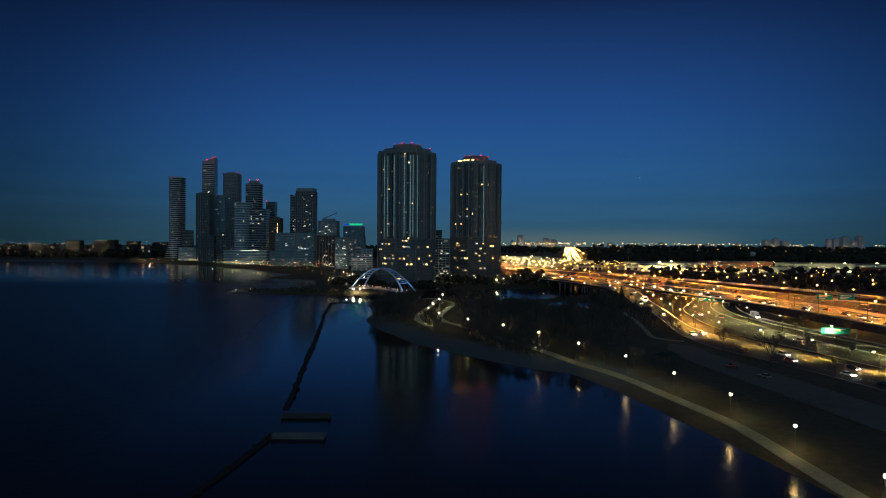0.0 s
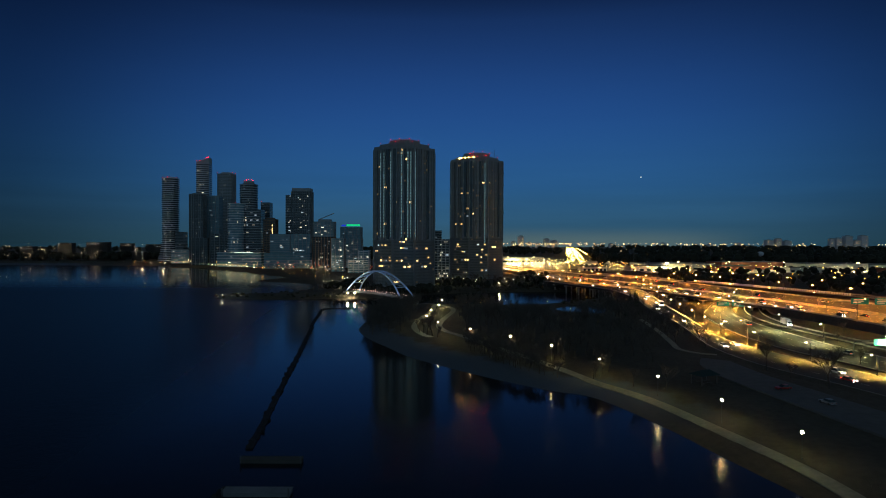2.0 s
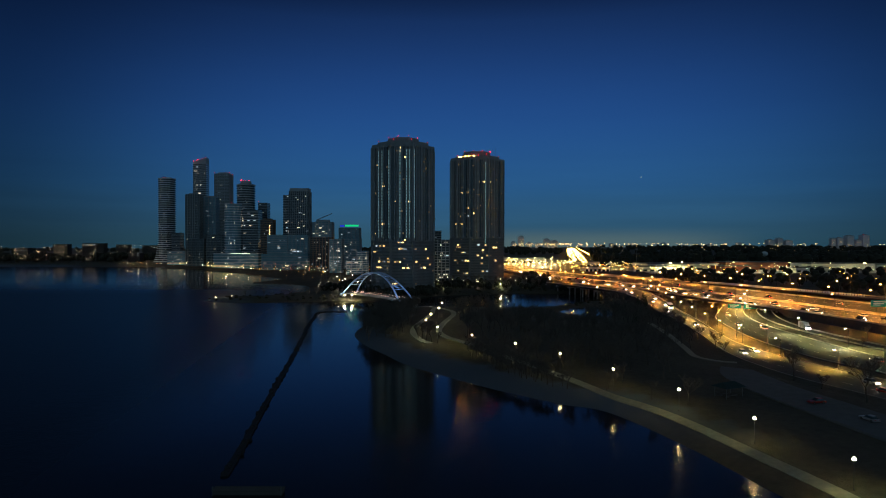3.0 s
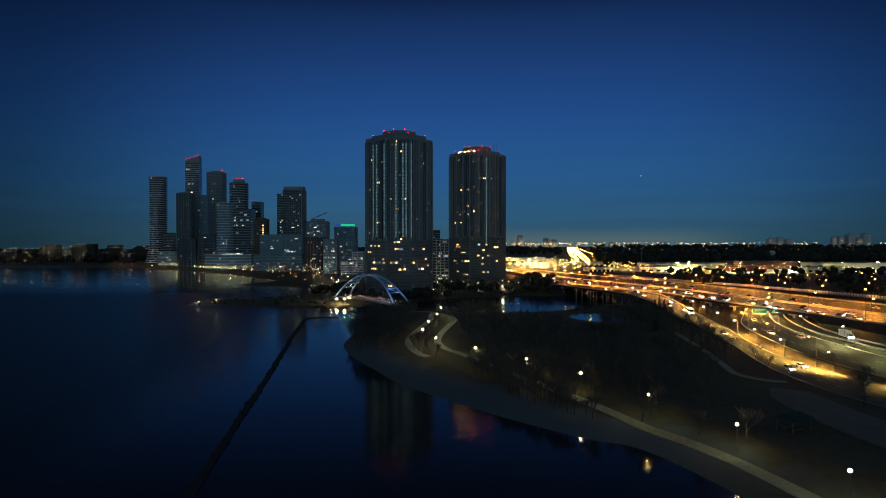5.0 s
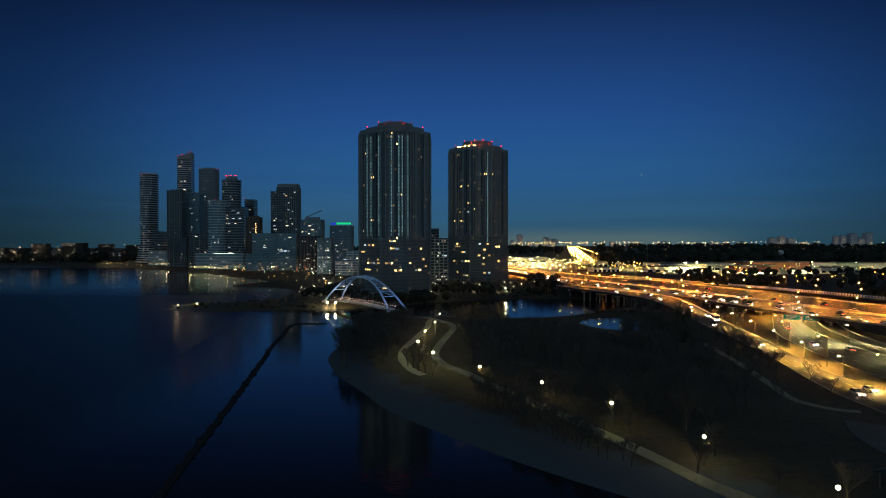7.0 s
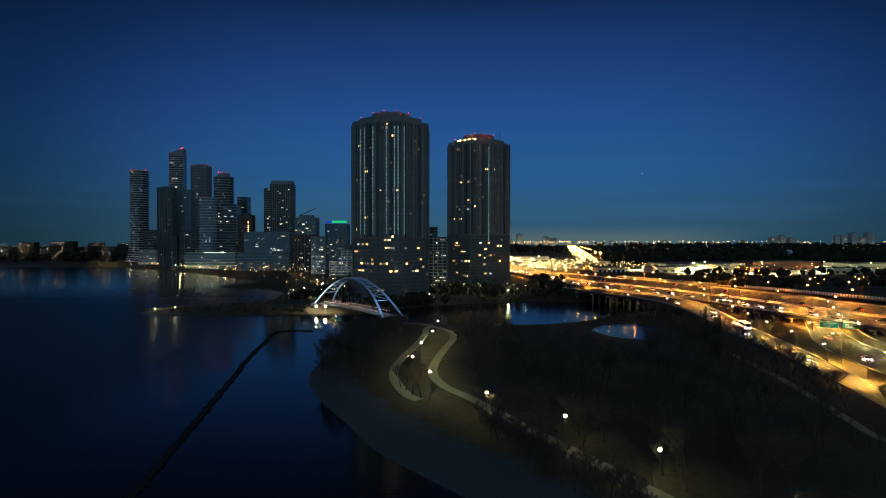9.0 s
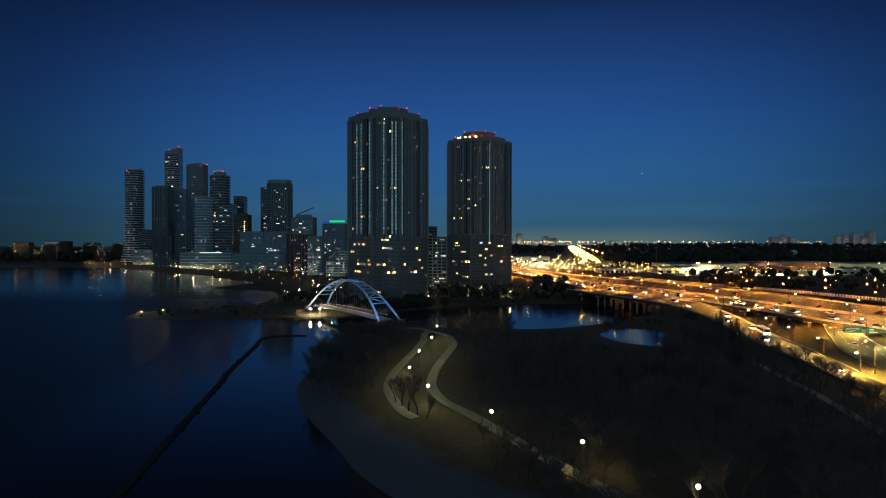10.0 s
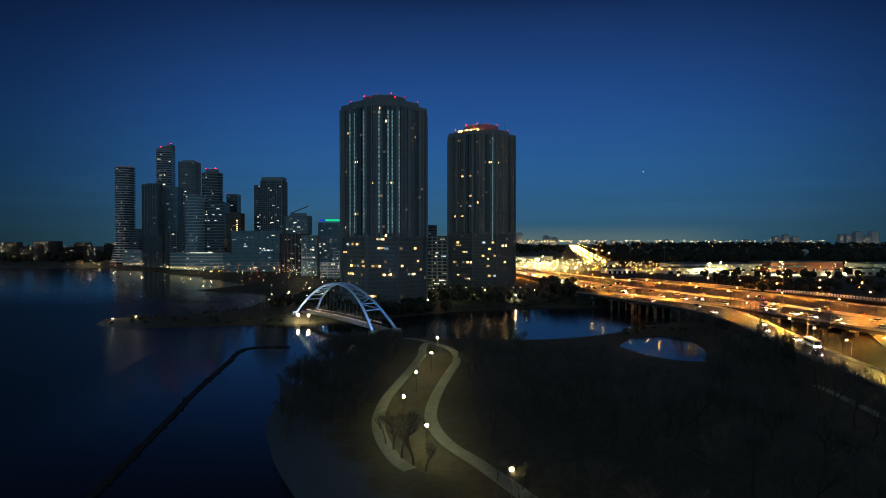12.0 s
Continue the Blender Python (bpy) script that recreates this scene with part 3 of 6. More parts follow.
# grassy verge sloping down from the ramp
edge = [p for p in smooth_line(R_NEAR) if p[1] < 440]
outer = offset(edge, 6.0)
side = Soup()
side.add([v for p, q in zip(edge, outer) for v in ((p[0] + 0.2, p[1], 4.86), (*q, float(height(*q)) - 0.15))], [(2 * i, 2 * i + 2, 2 * i + 3, 2 * i + 1) for i in range(len(edge) - 1)])
solo("verge", side, GROUND, "grassy verge sloping down from the ramp", "ground", kind="structure")

# piers of the viaduct
def viaduct_piers(line, d0, d1, gap, name):
    mid = [((a[0] + b[0]) / 2, (a[1] + b[1]) / 2, z, math.dist(a, b)) for a, b, z in line]
    L = length(mid)
    d = d0
    while d < d1:
        (x, y, z, w), a = lerp_line(mid, d / L)
        e = thing(name, "concrete pier carrying the highway deck", "bridge pier", (x, y, -1), math.degrees(a), "viaduct piers")
        h = z - 1.5 + 1
        for k in (-0.38, -0.13, 0.13, 0.38):
            part("column", Soup().tube((0, k * w, 0), (0, k * w, h - 1.0), 0.7, 0.7, 10), CONCRETE, e)
        part("cap_beam", Soup().box((0, 0, h - 0.5), (1.6, w * 0.94, 1.0)), CONCRETE, e)
        d += gap


viaduct_piers(ROAD_A, 250, 560, 24, "bridge_pier")
viaduct_piers(ROAD_R, 440, 560, 22, "bridge_pier")
viaduct_piers(ROAD_B, 250, 560, 24, "bridge_pier")

# ---- park paths ----
def path(name, pts, width, label, lift=0.17):
    c = smooth_line(pts, 8)
    s = Soup()
    n = len(c)
    for k in range(4):
        a, b = offset(c, width * (0.5 - k / 4)), offset(c, width * (0.25 - k / 4))
        za, zb = (land_height([p[0] for p in q], [p[1] for p in q]) + lift for q in (a, b))
        o = []
        for (p, q), u, v in zip(zip(a, b), za, zb):
            o += [(*p, float(u)), (*q, float(v)), (*q, float(v) - 0.4), (*p, float(u) - 0.4)]
        s.add(o, [(4 * i + j, 4 * i + 4 + j, 4 * i + 4 + (j + 1) % 4, 4 * i + (j + 1) % 4) for i in range(n - 1) for j in range(4)])
    return solo(name, s, PATH_PAVE, label, "path", kind="structure")


path("path", [(84, 60), (80, 90), (77.5, 111), (76, 130), (74, 154), (69, 178), (63, 202), (57, 218), (48, 234), (39, 253), (30, 272), (20, 292), (9, 316), (2, 330), (-1.5, 348), (0, 372), (4, 400), (7, 420), (6, 438), (-1, 454), (-10, 470), (-22, 486)], 3.1, "pale asphalt waterfront path")
path("path", [(-5, 316), (-8, 321), (-11, 330), (-13.5, 341), (-14.5, 352), (-14, 366), (-11.8, 384), (-8.5, 408), (-6, 432), (-6, 446), (-4.5, 457)], 3.0, "pale asphalt side path")
path("path", [(113, 380), (107, 335), (100, 297), (97, 281), (101, 272), (107, 269)], 2.4, "narrow pale footpath")
lot = Soup().strip(smooth_line([(110, 90), (102, 150), (96, 193), (91, 228), (92, 248), (98, 262)]), smooth_line([(126, 90), (119, 150), (112, 200), (107, 228), (106, 246), (106, 256)]), 4.7, 0.9)
solo("pavement", lot, material("worn_grey_asphalt", (0.115, 0.118, 0.12), 0.9, var=0.3, scale=0.4, bump=0.01, bscale=6), "unlit asphalt car park", "pavement", kind="structure")

# ---- park lamps ----
def park_lamp_model(at, data):
    e = thing("park_lamp", "tall dark park lamp with a glowing warm globe beside the path", "street lamp", at, 0, "park lamps")
    part("base", Soup().tube((0, 0, -0.3), (0, 0, 0.5), 0.17, 0.12, 10), STEEL, e)
    part("pole", Soup().tube((0, 0, 0.5), (0, 0, 5.35), 0.07, 0.05, 8), STEEL, e)
    part("collar", Soup().tube((0, 0, 5.35), (0, 0, 5.5), 0.16, 0.16, 10), STEEL, e)
    part("globe", Soup().ball((0, 0, 5.8), 0.36, 12, 8), G_PARK, e, "glowing warm white globe", smooth=True)
    part("cap", Soup().tube((0, 0, 6.07), (0, 0, 6.16), 0.16, 0.04, 10), STEEL, e)
    light(data, e, (0, 0, 5.5))
    return e


PARK_LAMPS = [(80, 82), (79, 108), (78, 134), (76, 160), (71, 186), (64, 212), (53, 236), (41, 259), (28, 280), (12.5, 300), (-2, 324), (-8, 347), (-6, 374), (-2, 404), (0, 435)]
for data, rows in ((PARK_LIGHT, PARK_LAMPS[:10]), (PARK_BRIGHT, PARK_LAMPS[10:])):
    first = park_lamp_model((*rows[0], height(*rows[0])), data)
    for q in rows[1:]:
        copy_thing(first, pose(*q, height(*q), 0, 0, 37 * q[1]))

# ---- road lamps ----
def road_lamp_model(at, rz, h, arm, glass, data, label, group, lens=0.33):
    e = thing("street_lamp", label, "street lamp", at, rz, group)
    part("base", Soup().box((0, 0, 0.2), (0.5, 0.5, 0.8)), CONCRETE, e)
    part("pole", Soup().tube((0, 0, 0.5), (0, 0, h), 0.13, 0.08, 8), POLE, e)
    part("arm", Soup().tube((0, 0, h - 0.1), (arm, 0, h + 0.5), 0.06, 0.05, 6), POLE, e)
    head = part("head", Soup().box((arm + 0.3, 0, h + 0.56), (1.1, 0.5, 0.2), taper=0.8), STEEL, e)
    part("lens", Soup().ball((arm + 0.35, 0, h + 0.4), lens, 10, 6, squash=0.55), glass, e, "glowing lamp lens", smooth=True)
    light(data, e, (arm + 0.35, 0, h + 0.1))
    return e


def line_of_lamps(line, d0, d1, gap, side, model):
    mid = [(*(a if side == 0 else b), z, *(b if side == 0 else a)) for a, b, z in line]
    L = length(mid)
    d, made = d0, None
    while d < min(d1, L):
        (x, y, z, ox, oy), a = lerp_line(mid, d / L)
        rz = math.degrees(math.atan2(oy - y, ox - x))
        if made is None:
            made = model((x, y, z), rz)
        else:
            copy_thing(made, pose(x, y, z, 0, 0, rz))
        d += gap


def sodium(at, rz):
    return road_lamp_model(at, rz, 13.0, 3.0, G_ROAD, ROAD_LIGHT, "tall grey highway lamp with an orange sodium lens", "highway lamps", 0.46)


def sodium_near(at, rz):
    return road_lamp_model(at, rz, 11.0, 3.5, G_ROAD, NEAR_LIGHT, "grey highway lamp leaning over the near lanes", "highway lamps", 0.42)


def pale(at, rz):
    return road_lamp_model(at, rz, 6.5, 1.6, G_RAMP, RAMP_LIGHT, "grey road lamp with a yellow-white lens at the ramp edge", "ramp lamps", 0.42)


line_of_lamps(ROAD_A, 110, 1150, 30, 1, sodium)
line_of_lamps(ROAD_B, 120, 1150, 33, 1, sodium)
line_of_lamps(ROAD_A, 125, 900, 36, 0, sodium_near)
line_of_lamps(ROAD_R, 330, 560, 30, 1, sodium_near)
line_of_lamps(ROAD_C, 20, 480, 60, 1, sodium)
road_lamp_model((130.5, 292, 4.6), 180, 10.0, 2.5, G_ROAD, AMBER_LIGHT, "grey road lamp with an orange sodium lens", "ramp lamps")
GOLD_LIGHT = lamp_data("gold_ramp_light", "SPOT", 70000, (1.0, 0.5, 0.07), 0.4, 120, 0.8)
road_lamp_model((141, 360, 5.2), 175, 10.0, 2.5, G_ROAD, GOLD_LIGHT, "grey road lamp with an orange sodium lens", "ramp lamps")
road_lamp_model((134, 325, 4.8), 170, 10.0, 2.5, G_ROAD, GOLD_LIGHT, "grey road lamp with an orange sodium lens", "ramp lamps")
line_of_lamps(ROAD_R, 60, 400, 26, 1, pale)


def cool(at, rz):
    return road_lamp_model(at, rz, 8.0, 1.8, G_COOL, BOULEVARD_LIGHT, "grey road lamp with a greenish white lens beside the boulevard", "boulevard lamps", 0.42)


line_of_lamps(ROAD_L, 70, 420, 36, 1, cool)

# ---- twin towers ----
def octagon(r, half, turn=0.0):
    """An eight-sided plan whose short sides face the front; half is the short side's half angle."""
    pts = []
    for i in range(4):
        for s in (-1, 1):
            a = -math.pi / 2 + turn + i * math.pi / 2 + s * half
            pts.append((r * math.cos(a), r * math.sin(a)))
    return pts


def grow(poly, d):
    out = []
    for x, y in poly:
        r = math.hypot(x, y)
        out.append((x * (r + d) / r, y * (r + d) / r))
    return out


UNIT_PANE = Soup().box((0, 0, 0), (1, 0.12, 1)).mesh("lit_pane", G_WIN)
UNIT_PANE_CITY = Soup().box((0, 0, 0), (1, 0.12, 1)).mesh("city_pane", glow("city_lit_window", (1.0, 0.86, 0.64), 2.5, rand=0.97, power=2.4))
UNIT_PANE_C = Soup().box((0, 0, 0), (1, 0.12, 1)).mesh("lit_pane_cool", G_WINC)
DIM_PANE = Soup().box((0, 0, 0), (1, 0.4, 1)).mesh("dim_pane", glow("curtained_window", (1.0, 0.66, 0.36), 0.13, rand=0.95))
RED_MESH = Soup().tube((0, 0, -0.9), (0, 0, 0), 0.12, 0.12, 6, 0).ball((0, 0, 0.3), 0.33, 8, 6, 1).mesh("red_light", STEEL, G_RED)


def pane(parent, a, b, share, z, w, h, cool=False, proud=0.08, city=False):
    """A lit window on the facade between the plan corners a and b."""
    x, y = a[0] + (b[0] - a[0]) * share, a[1] + (b[1] - a[1]) * share
    ang = math.atan2(b[1] - a[1], b[0] - a[0])
    ob = part("lit_window", UNIT_PANE_C if cool else (UNIT_PANE_CITY if city else UNIT_PANE), None, parent)
    ob.matrix_basis = pose(x + math.sin(ang) * proud, y - math.cos(ang) * proud, z, 0, 0, math.degrees(ang)) @ Matrix.Diagonal((w, 1, h, 1))
    return ob


def red_light(parent, x, y, z, size=1.0):
    ob = part("warning_light", RED_MESH, None, parent, "red obstruction light")
    ob.matrix_basis = pose(x, y, z) @ Matrix.Scale(size, 4)


def twin_tower(at, r, top, crown, turn, seed, reds):
    e = thing("apartment_tower", "tall taupe apartment tower with red roof lights and scattered lit windows", "apartment building", at, 0, "twin towers")
    plan = octagon(r, 0.34, turn)
    floors = 46
    fh = top / floors
    part("core", Soup().prism(grow(plan, -0.8), 0, top), TOWER_GLASS, e, "dark window glass")
    band = Soup().prism(plan, -0.75, 0.75).mesh("spandrel", TOWER_DARK)
    for k in range(floors + 1):
        ob = part("spandrel", band, None, e)
        ob.location = (0, 0, k * fh)
    stem = {w: Soup().box((0, 0, (top + 16.4 * fh) / 2), (w, 1.0, top - 16.4 * fh + 1.4)).mesh("pier", TOWER_STONE) for w in (0.8, 2.6)}
    for i in range(8):
        a, b = plan[i], plan[(i + 1) % 8]
        ang = math.atan2(b[1] - a[1], b[0] - a[0])
        n = max(4, round(math.dist(a, b) / 3.2))
        corner = part("corner_pier", Soup().box((0, 0, 8.2 * fh), (2.2, 0.9, 16.4 * fh)), TOWER_DARK, e)
        corner.matrix_basis = pose(a[0], a[1], 0, 0, 0, math.degrees(ang))
        for j in range(n):
            k = j / n
            ob = part("pier", stem[(2.6, 0.8, 0.8)[j % 3]], None, e)
            ob.matrix_basis = pose(a[0] + (b[0] - a[0]) * k, a[1] + (b[1] - a[1]) * k, 0, 0, 0, math.degrees(ang))
    # dark glass strips set proud; their colour stands in for shaded recesses
    for i, share, w in ((7, 0.76, 3.2), (0, 0.08, 2.6), (0, 0.55, 1.6), (1, 0.66, 2.0), (6, 0.5, 3.0), (2, 0.5, 3.0)):
        a, b = plan[i], plan[(i + 1) % 8]
        ang = math.atan2(b[1] - a[1], b[0] - a[0])
        x, y = a[0] + (b[0] - a[0]) * share, a[1] + (b[1] - a[1]) * share
        ob = part("recess_strip", Soup().box((0, 0, (top + 16.4 * fh) / 2), (w, 1.3, top - 16.4 * fh - 1.0)), DARK_GLASS, e, "dark strip standing for a shaded recess")
        ob.matrix_basis = pose(x, y, 0, 0, 0, math.degrees(ang))
    for i, share, w in ((1, 0.2, 5.6), (1, 0.47, 4.2), (1, 0.86, 4.4), (7, 0.1, 4.0), (7, 0.46, 1.6), (0, 0.29, 3.2), (0, 0.94, 2.4), (2, 0.25, 6.0), (2, 0.78, 6.0), (6, 0.78, 6.0), (6, 0.22, 6.0)):
        a, b = plan[i], plan[(i + 1) % 8]
        ang = math.atan2(b[1] - a[1], b[0] - a[0])
        profile = [(0.45, 16 * fh)]
        for k in range(16, floors):
            profile += [(-0.45, k * fh + 0.11), (-0.45, (k + 1) * fh - 0.11), (-0.36, (k + 1) * fh - 0.11), (-0.36, (k + 1) * fh + 0.1)]
        profile += [(0.45, floors * fh + 0.1)]
        m = len(profile)
        column = Soup().add([(sx * w / 2, y, z) for sx in (-1, 1) for y, z in profile],
                            [(k, (k + 1) % m, m + (k + 1) % m, m + k) for k in range(m)] + [tuple(range(m)), tuple(range(2 * m - 1, m - 1, -1))])
        at = pose(a[0] + (b[0] - a[0]) * share, a[1] + (b[1] - a[1]) * share, 0, 0, 0, math.degrees(ang))
        if w > 4:
            slits = Soup()
            for k in range(16, floors):
                for sx in (-1, 1):
                    slits.box((sx * 0.22 * w, -0.44, (k + 0.55) * fh), (0.9, 0.06, 1.3))
            ob = part("small_windows", slits, TOWER_GLASS, e)
            tagged(ob, "rows of small unlit windows", kind="stuff")
            ob.matrix_basis = at
        ob = part("wall_panel", column, TOWER_DARK, e, "taupe wall panels with floor joints")
        ob.matrix_basis = at
    rng = random.Random(seed)
    for _ in range(28):
        i = rng.choice((7, 0, 1))
        a, b = plan[i], plan[(i + 1) % 8]
        ob = part("dim_window", DIM_PANE, None, e, "faintly lit curtained window")
        ang = math.atan2(b[1] - a[1], b[0] - a[0])
        k = rng.uniform(0.06, 0.94)
        ob.matrix_basis = pose(a[0] + (b[0] - a[0]) * k + math.sin(ang) * 0.5, a[1] + (b[1] - a[1]) * k - math.cos(ang) * 0.5, (rng.randrange(1, 45) + 0.5) * fh, 0, 0, math.degrees(ang)) @ Matrix.Diagonal((rng.uniform(0.9, 2.2), 1, 1.4, 1))
    # groups of lit windows side by side on the balcony floors
    for _ in range(6):
        i, k0, floor = rng.choice((7, 7, 0, 0, 1)), rng.uniform(0.08, 0.78), rng.randrange(2, 16)
        a, b = plan[i], plan[(i + 1) % 8]
        for j in range(rng.randrange(1, 4)):
            pane(e, a, b, k0 + 0.085 * j, (floor + 0.62) * fh, rng.uniform(0.9, 2.0), 1.1, rng.random() < 0.15, proud=0.3)
    base_band = Soup().prism(grow(plan, 0.25), -0.3, 0.75).mesh("balcony_slab", TOWER_DARK)
    for k in range(1, 17):
        ob = part("balcony_slab", base_band, None, e)
        ob.location = (0, 0, k * fh)
    part("upper_storey", Soup().prism([plan[6], plan[7], plan[0], plan[1], (0, 0)], top, top + 3.4), TOWER_STONE, e)
    part("roof_parapet", Soup().prism(grow(plan, 0.3), top, top + 2.2), TOWER_STONE, e)
    part("penthouse", Soup().prism(octagon(r * 0.82, 0.34, turn), top + 2.2, top + 6.0), TOWER_STONE, e)
    part("crown", Soup().prism(octagon(r * 0.5, 0.34, turn), top + 6.0, crown), TOWER_STONE, e)
    for i in (0, 1, 2, 7):
        x, y = plan[i]
        red_light(e, x * 0.79, y * 0.79, top + 6.9, 0.8)
    for i in reds:
        x, y = octagon(r * 0.5, 0.34, turn)[i]
        red_light(e, x * 0.95, y * 0.95, crown + 0.9, 0.8)
    return e, plan, fh


TOWER_ONE = twin_tower((-37, 625, 4), 30.5, 131, 141.5, 0.03, 3, (7, 0, 1, 2))
TOWER_TWO = twin_tower((42, 800, 4), 34.0, 143, 155, 0.05, 8, (7, 0, 1, 2))

# ---- arch bridge ----

def arch_bridge():
    feet_near, feet_far = Vector((-25.2, 489.5)), Vector((-79.0, 566.0))
    ax = (feet_far - feet_near)
    L = ax.length
    e = thing("arch_bridge", "white tubular steel arch footbridge with small deck lights", "bridge",
              (feet_near.x, feet_near.y, 0), math.degrees(math.atan2(ax.y, ax.x)))
    deck_z, rise = 5.6, 20.8

    def rib(s, u):
        z = 4.6 + rise * 4 * u * (1 - u) * (1 - 0.04 * math.sin(math.pi * u))
        lean = 6.5 - 4.3 * (z - 4.6) / rise
        return (L * u, s * lean, z)
    N = 40
    for s in (-1, 1):
        sp = Soup()
        pts = [rib(s, i / N) for i in range(N + 1)]
        for a, b in zip(pts, pts[1:]):
            sp.tube(a, b, 0.62, 0.62, 10, caps=False)
        part("arch_rib", sp, BRIDGE_WHITE, e, "white steel arch tube", smooth=True)
        part("footing", Soup().box((0, s * 6.5, 3.2), (4.5, 3, 4.6), taper=0.8), CONCRETE, e)
        part("footing", Soup().box((L, s * 6.5, 3.2), (4.5, 3, 4.6), taper=0.8), CONCRETE, e)
    for i in range(3, 38, 2):
        if i in (3, 37):
            continue
        a, b = rib(-1, i / N), rib(1, i / N)
        part("cross_brace", Soup().tube(a, b, 0.26, 0.26, 8, caps=False), BRIDGE_WHITE, e, smooth=True)
        if 4 < i < 35:
            k = i + (2 if i < 20 else -2)
            c = rib(1 if (i // 2) % 2 else -1, i / N)
            d = rib(-1 if (i // 2) % 2 else 1, k / N)
            part("diagonal_brace", Soup().tube(c, d, 0.2, 0.2, 6, caps=False), BRIDGE_WHITE, e, smooth=True)
    camber = [deck_z + 0.9 * math.sin(math.pi * i / 20) for i in range(21)]
    xs = [L * i / 20 for i in range(21)]
    part("deck", Soup().strip([(x, -3.3) for x in xs], [(x, 3.3) for x in xs], camber, 0.9), CONCRETE, e, "concrete deck")
    rng = random.Random(4)
    bulb = Soup().ball((0, 0, 0), 0.13, 6, 4).mesh("deck_light", glow("deck_light_glass", (1.0, 0.55, 0.42), 6))
    post = Soup().tube((0, 0, 0), (0, 0, 1.3), 0.05, 0.05, 6).mesh("post", STEEL)
    for s in (-1, 1):
        part("handrail", Soup().strip([(x, s * 3.25 - 0.06) for x in xs], [(x, s * 3.25 + 0.06) for x in xs], [c + 1.35 for c in camber], 0.1), STEEL, e)
        part("mid_rail", Soup().strip([(x, s * 3.25 - 0.03) for x in xs], [(x, s * 3.25 + 0.03) for x in xs], [c + 0.7 for c in camber], 0.06), STEEL, e)
        for i in range(1, 29):
            u = i / 29
            z = deck_z + 0.9 * math.sin(math.pi * u)
            p = part("post", post, None, e)
            p.location = (L * u, s * 3.25, z)
            if 2 < i < 27:
                b = part("deck_light", bulb, None, e, "small warm deck light")
                b.location = (L * u, s * 3.25, z + 1.5)
        for i in range(5, 36, 2):
            x, y, z = rib(s, i / N)
            zd = deck_z + 0.9 * math.sin(math.pi * i / N)
            if z - zd > 1.5:
                part("hanger", Soup().tube((x, y, z), (x, s * 3.4, zd - 0.3), 0.06, 0.06, 5, caps=False), STEEL, e)
    strip = glow("led_strip", (1.0, 0.92, 0.72), 1.6)
    part("edge_strip", Soup().strip([(x, -3.36) for x in xs[:17]], [(x, -3.32) for x in xs[:17]], [c - 0.1 for c in camber[:17]], 0.28), strip, e, "white light strip along the deck edge")
    # bare blue spots added to brighten the arch; no fixtures are built
    up = lamp_data("arch_fill", "SPOT", 15000, (0.24, 0.5, 1.0), 0.3, 70, 0.8)
    for x, y, aim in ((-6.0, -11.0, L * 0.3), (-6.0, 11.0, L * 0.3), (L + 6, -11.0, L * 0.7), (L + 6, 11.0, L * 0.7)):
        s = new("arch_fill", up)
        s.parent = e
        s.matrix_basis = look((x, y, 5.0), (aim, 0, 20))
    return e


arch_bridge()

FLOOD = lamp_data("abutment_light", "POINT", 3500, (1.0, 0.84, 0.45), 0.6)
FLOOD_GLASS = glow("abutment_flood", (1.0, 0.86, 0.45), 24)
for x, y in ((-80.5, 552), (-74.5, 551)):
    e = thing("floodlight", "glaring warm floodlight on a short post by the bridge end", "floodlight", (x, y, 2.2), 0, "bridge floodlights")
    part("post", Soup().tube((0, 0, -1.5), (0, 0, 2.0), 0.12, 0.1, 8), STEEL, e)
    part("housing", Soup().box((0, 0.35, 2.5), (1.3, 0.7, 1.1)), STEEL, e)
    part("lens", Soup().ball((0, -0.15, 2.5), 0.62, 12, 8), FLOOD_GLASS, e, "glaring warm white lens", smooth=True)
    light(FLOOD, e, (0, -1.6, 2.6))

# ---- breakwater and docks ----
BREAKWATER = smooth_line([(-66, 472), (-80, 471), (-85, 462), (-82, 440), (-76, 391), (-71, 360), (-62, 300), (-53, 236), (-47, 195), (-44, 172)], 6)
BREAKWATER_TWO = smooth_line([(-41, 150), (-45, 120), (-52, 90), (-62, 60), (-75, 20)], 4)


def breakwater(name, line, width, gap, seed):
    e = thing(name, "low dark stone breakwater barely clearing the water", "breakwater", (line[0][0], line[0][1], 0))
    rng = random.Random(seed)
    ox, oy = line[0]
    rocks = []
    for k in range(5):
        s = Soup()
        s.ball((0, 0, 0), 1.0, 6, 4, rough=0.28, rng=rng)
        rocks.append(s.mesh("rock", ROCK))
    L = length(line)
    core = Soup().strip([(p[0] - ox, p[1] - oy) for p in offset(line, width * 0.34)], [(p[0] - ox, p[1] - oy) for p in offset(line, -width * 0.34)], 0.35, 2.2)
    part("core", core, ROCK, e, "dark rubble core")
    n = min(210, int(L / gap))
    for i in range(n):
        (x, y), a = lerp_line(line, (i + rng.random()) / n)
        side = rng.uniform(-0.36, 0.36) * width
        ob = part("rock", rocks[rng.randrange(5)], None, e)
        r = rng.uniform(0.5, 0.75)
        ob.matrix_basis = pose(x - ox - math.sin(a) * side, y - oy + math.cos(a) * side, rng.uniform(-0.15, 0.2), rng.uniform(0, 40), rng.uniform(0, 40), rng.uniform(0, 360)) @ Matrix.Diagonal((r * 1.2, r, r * 0.8, 1))


breakwater("breakwater", BREAKWATER, 2.3, 1.2, 5)
breakwater("breakwater", BREAKWATER_TWO, 2.3, 1.4, 6)


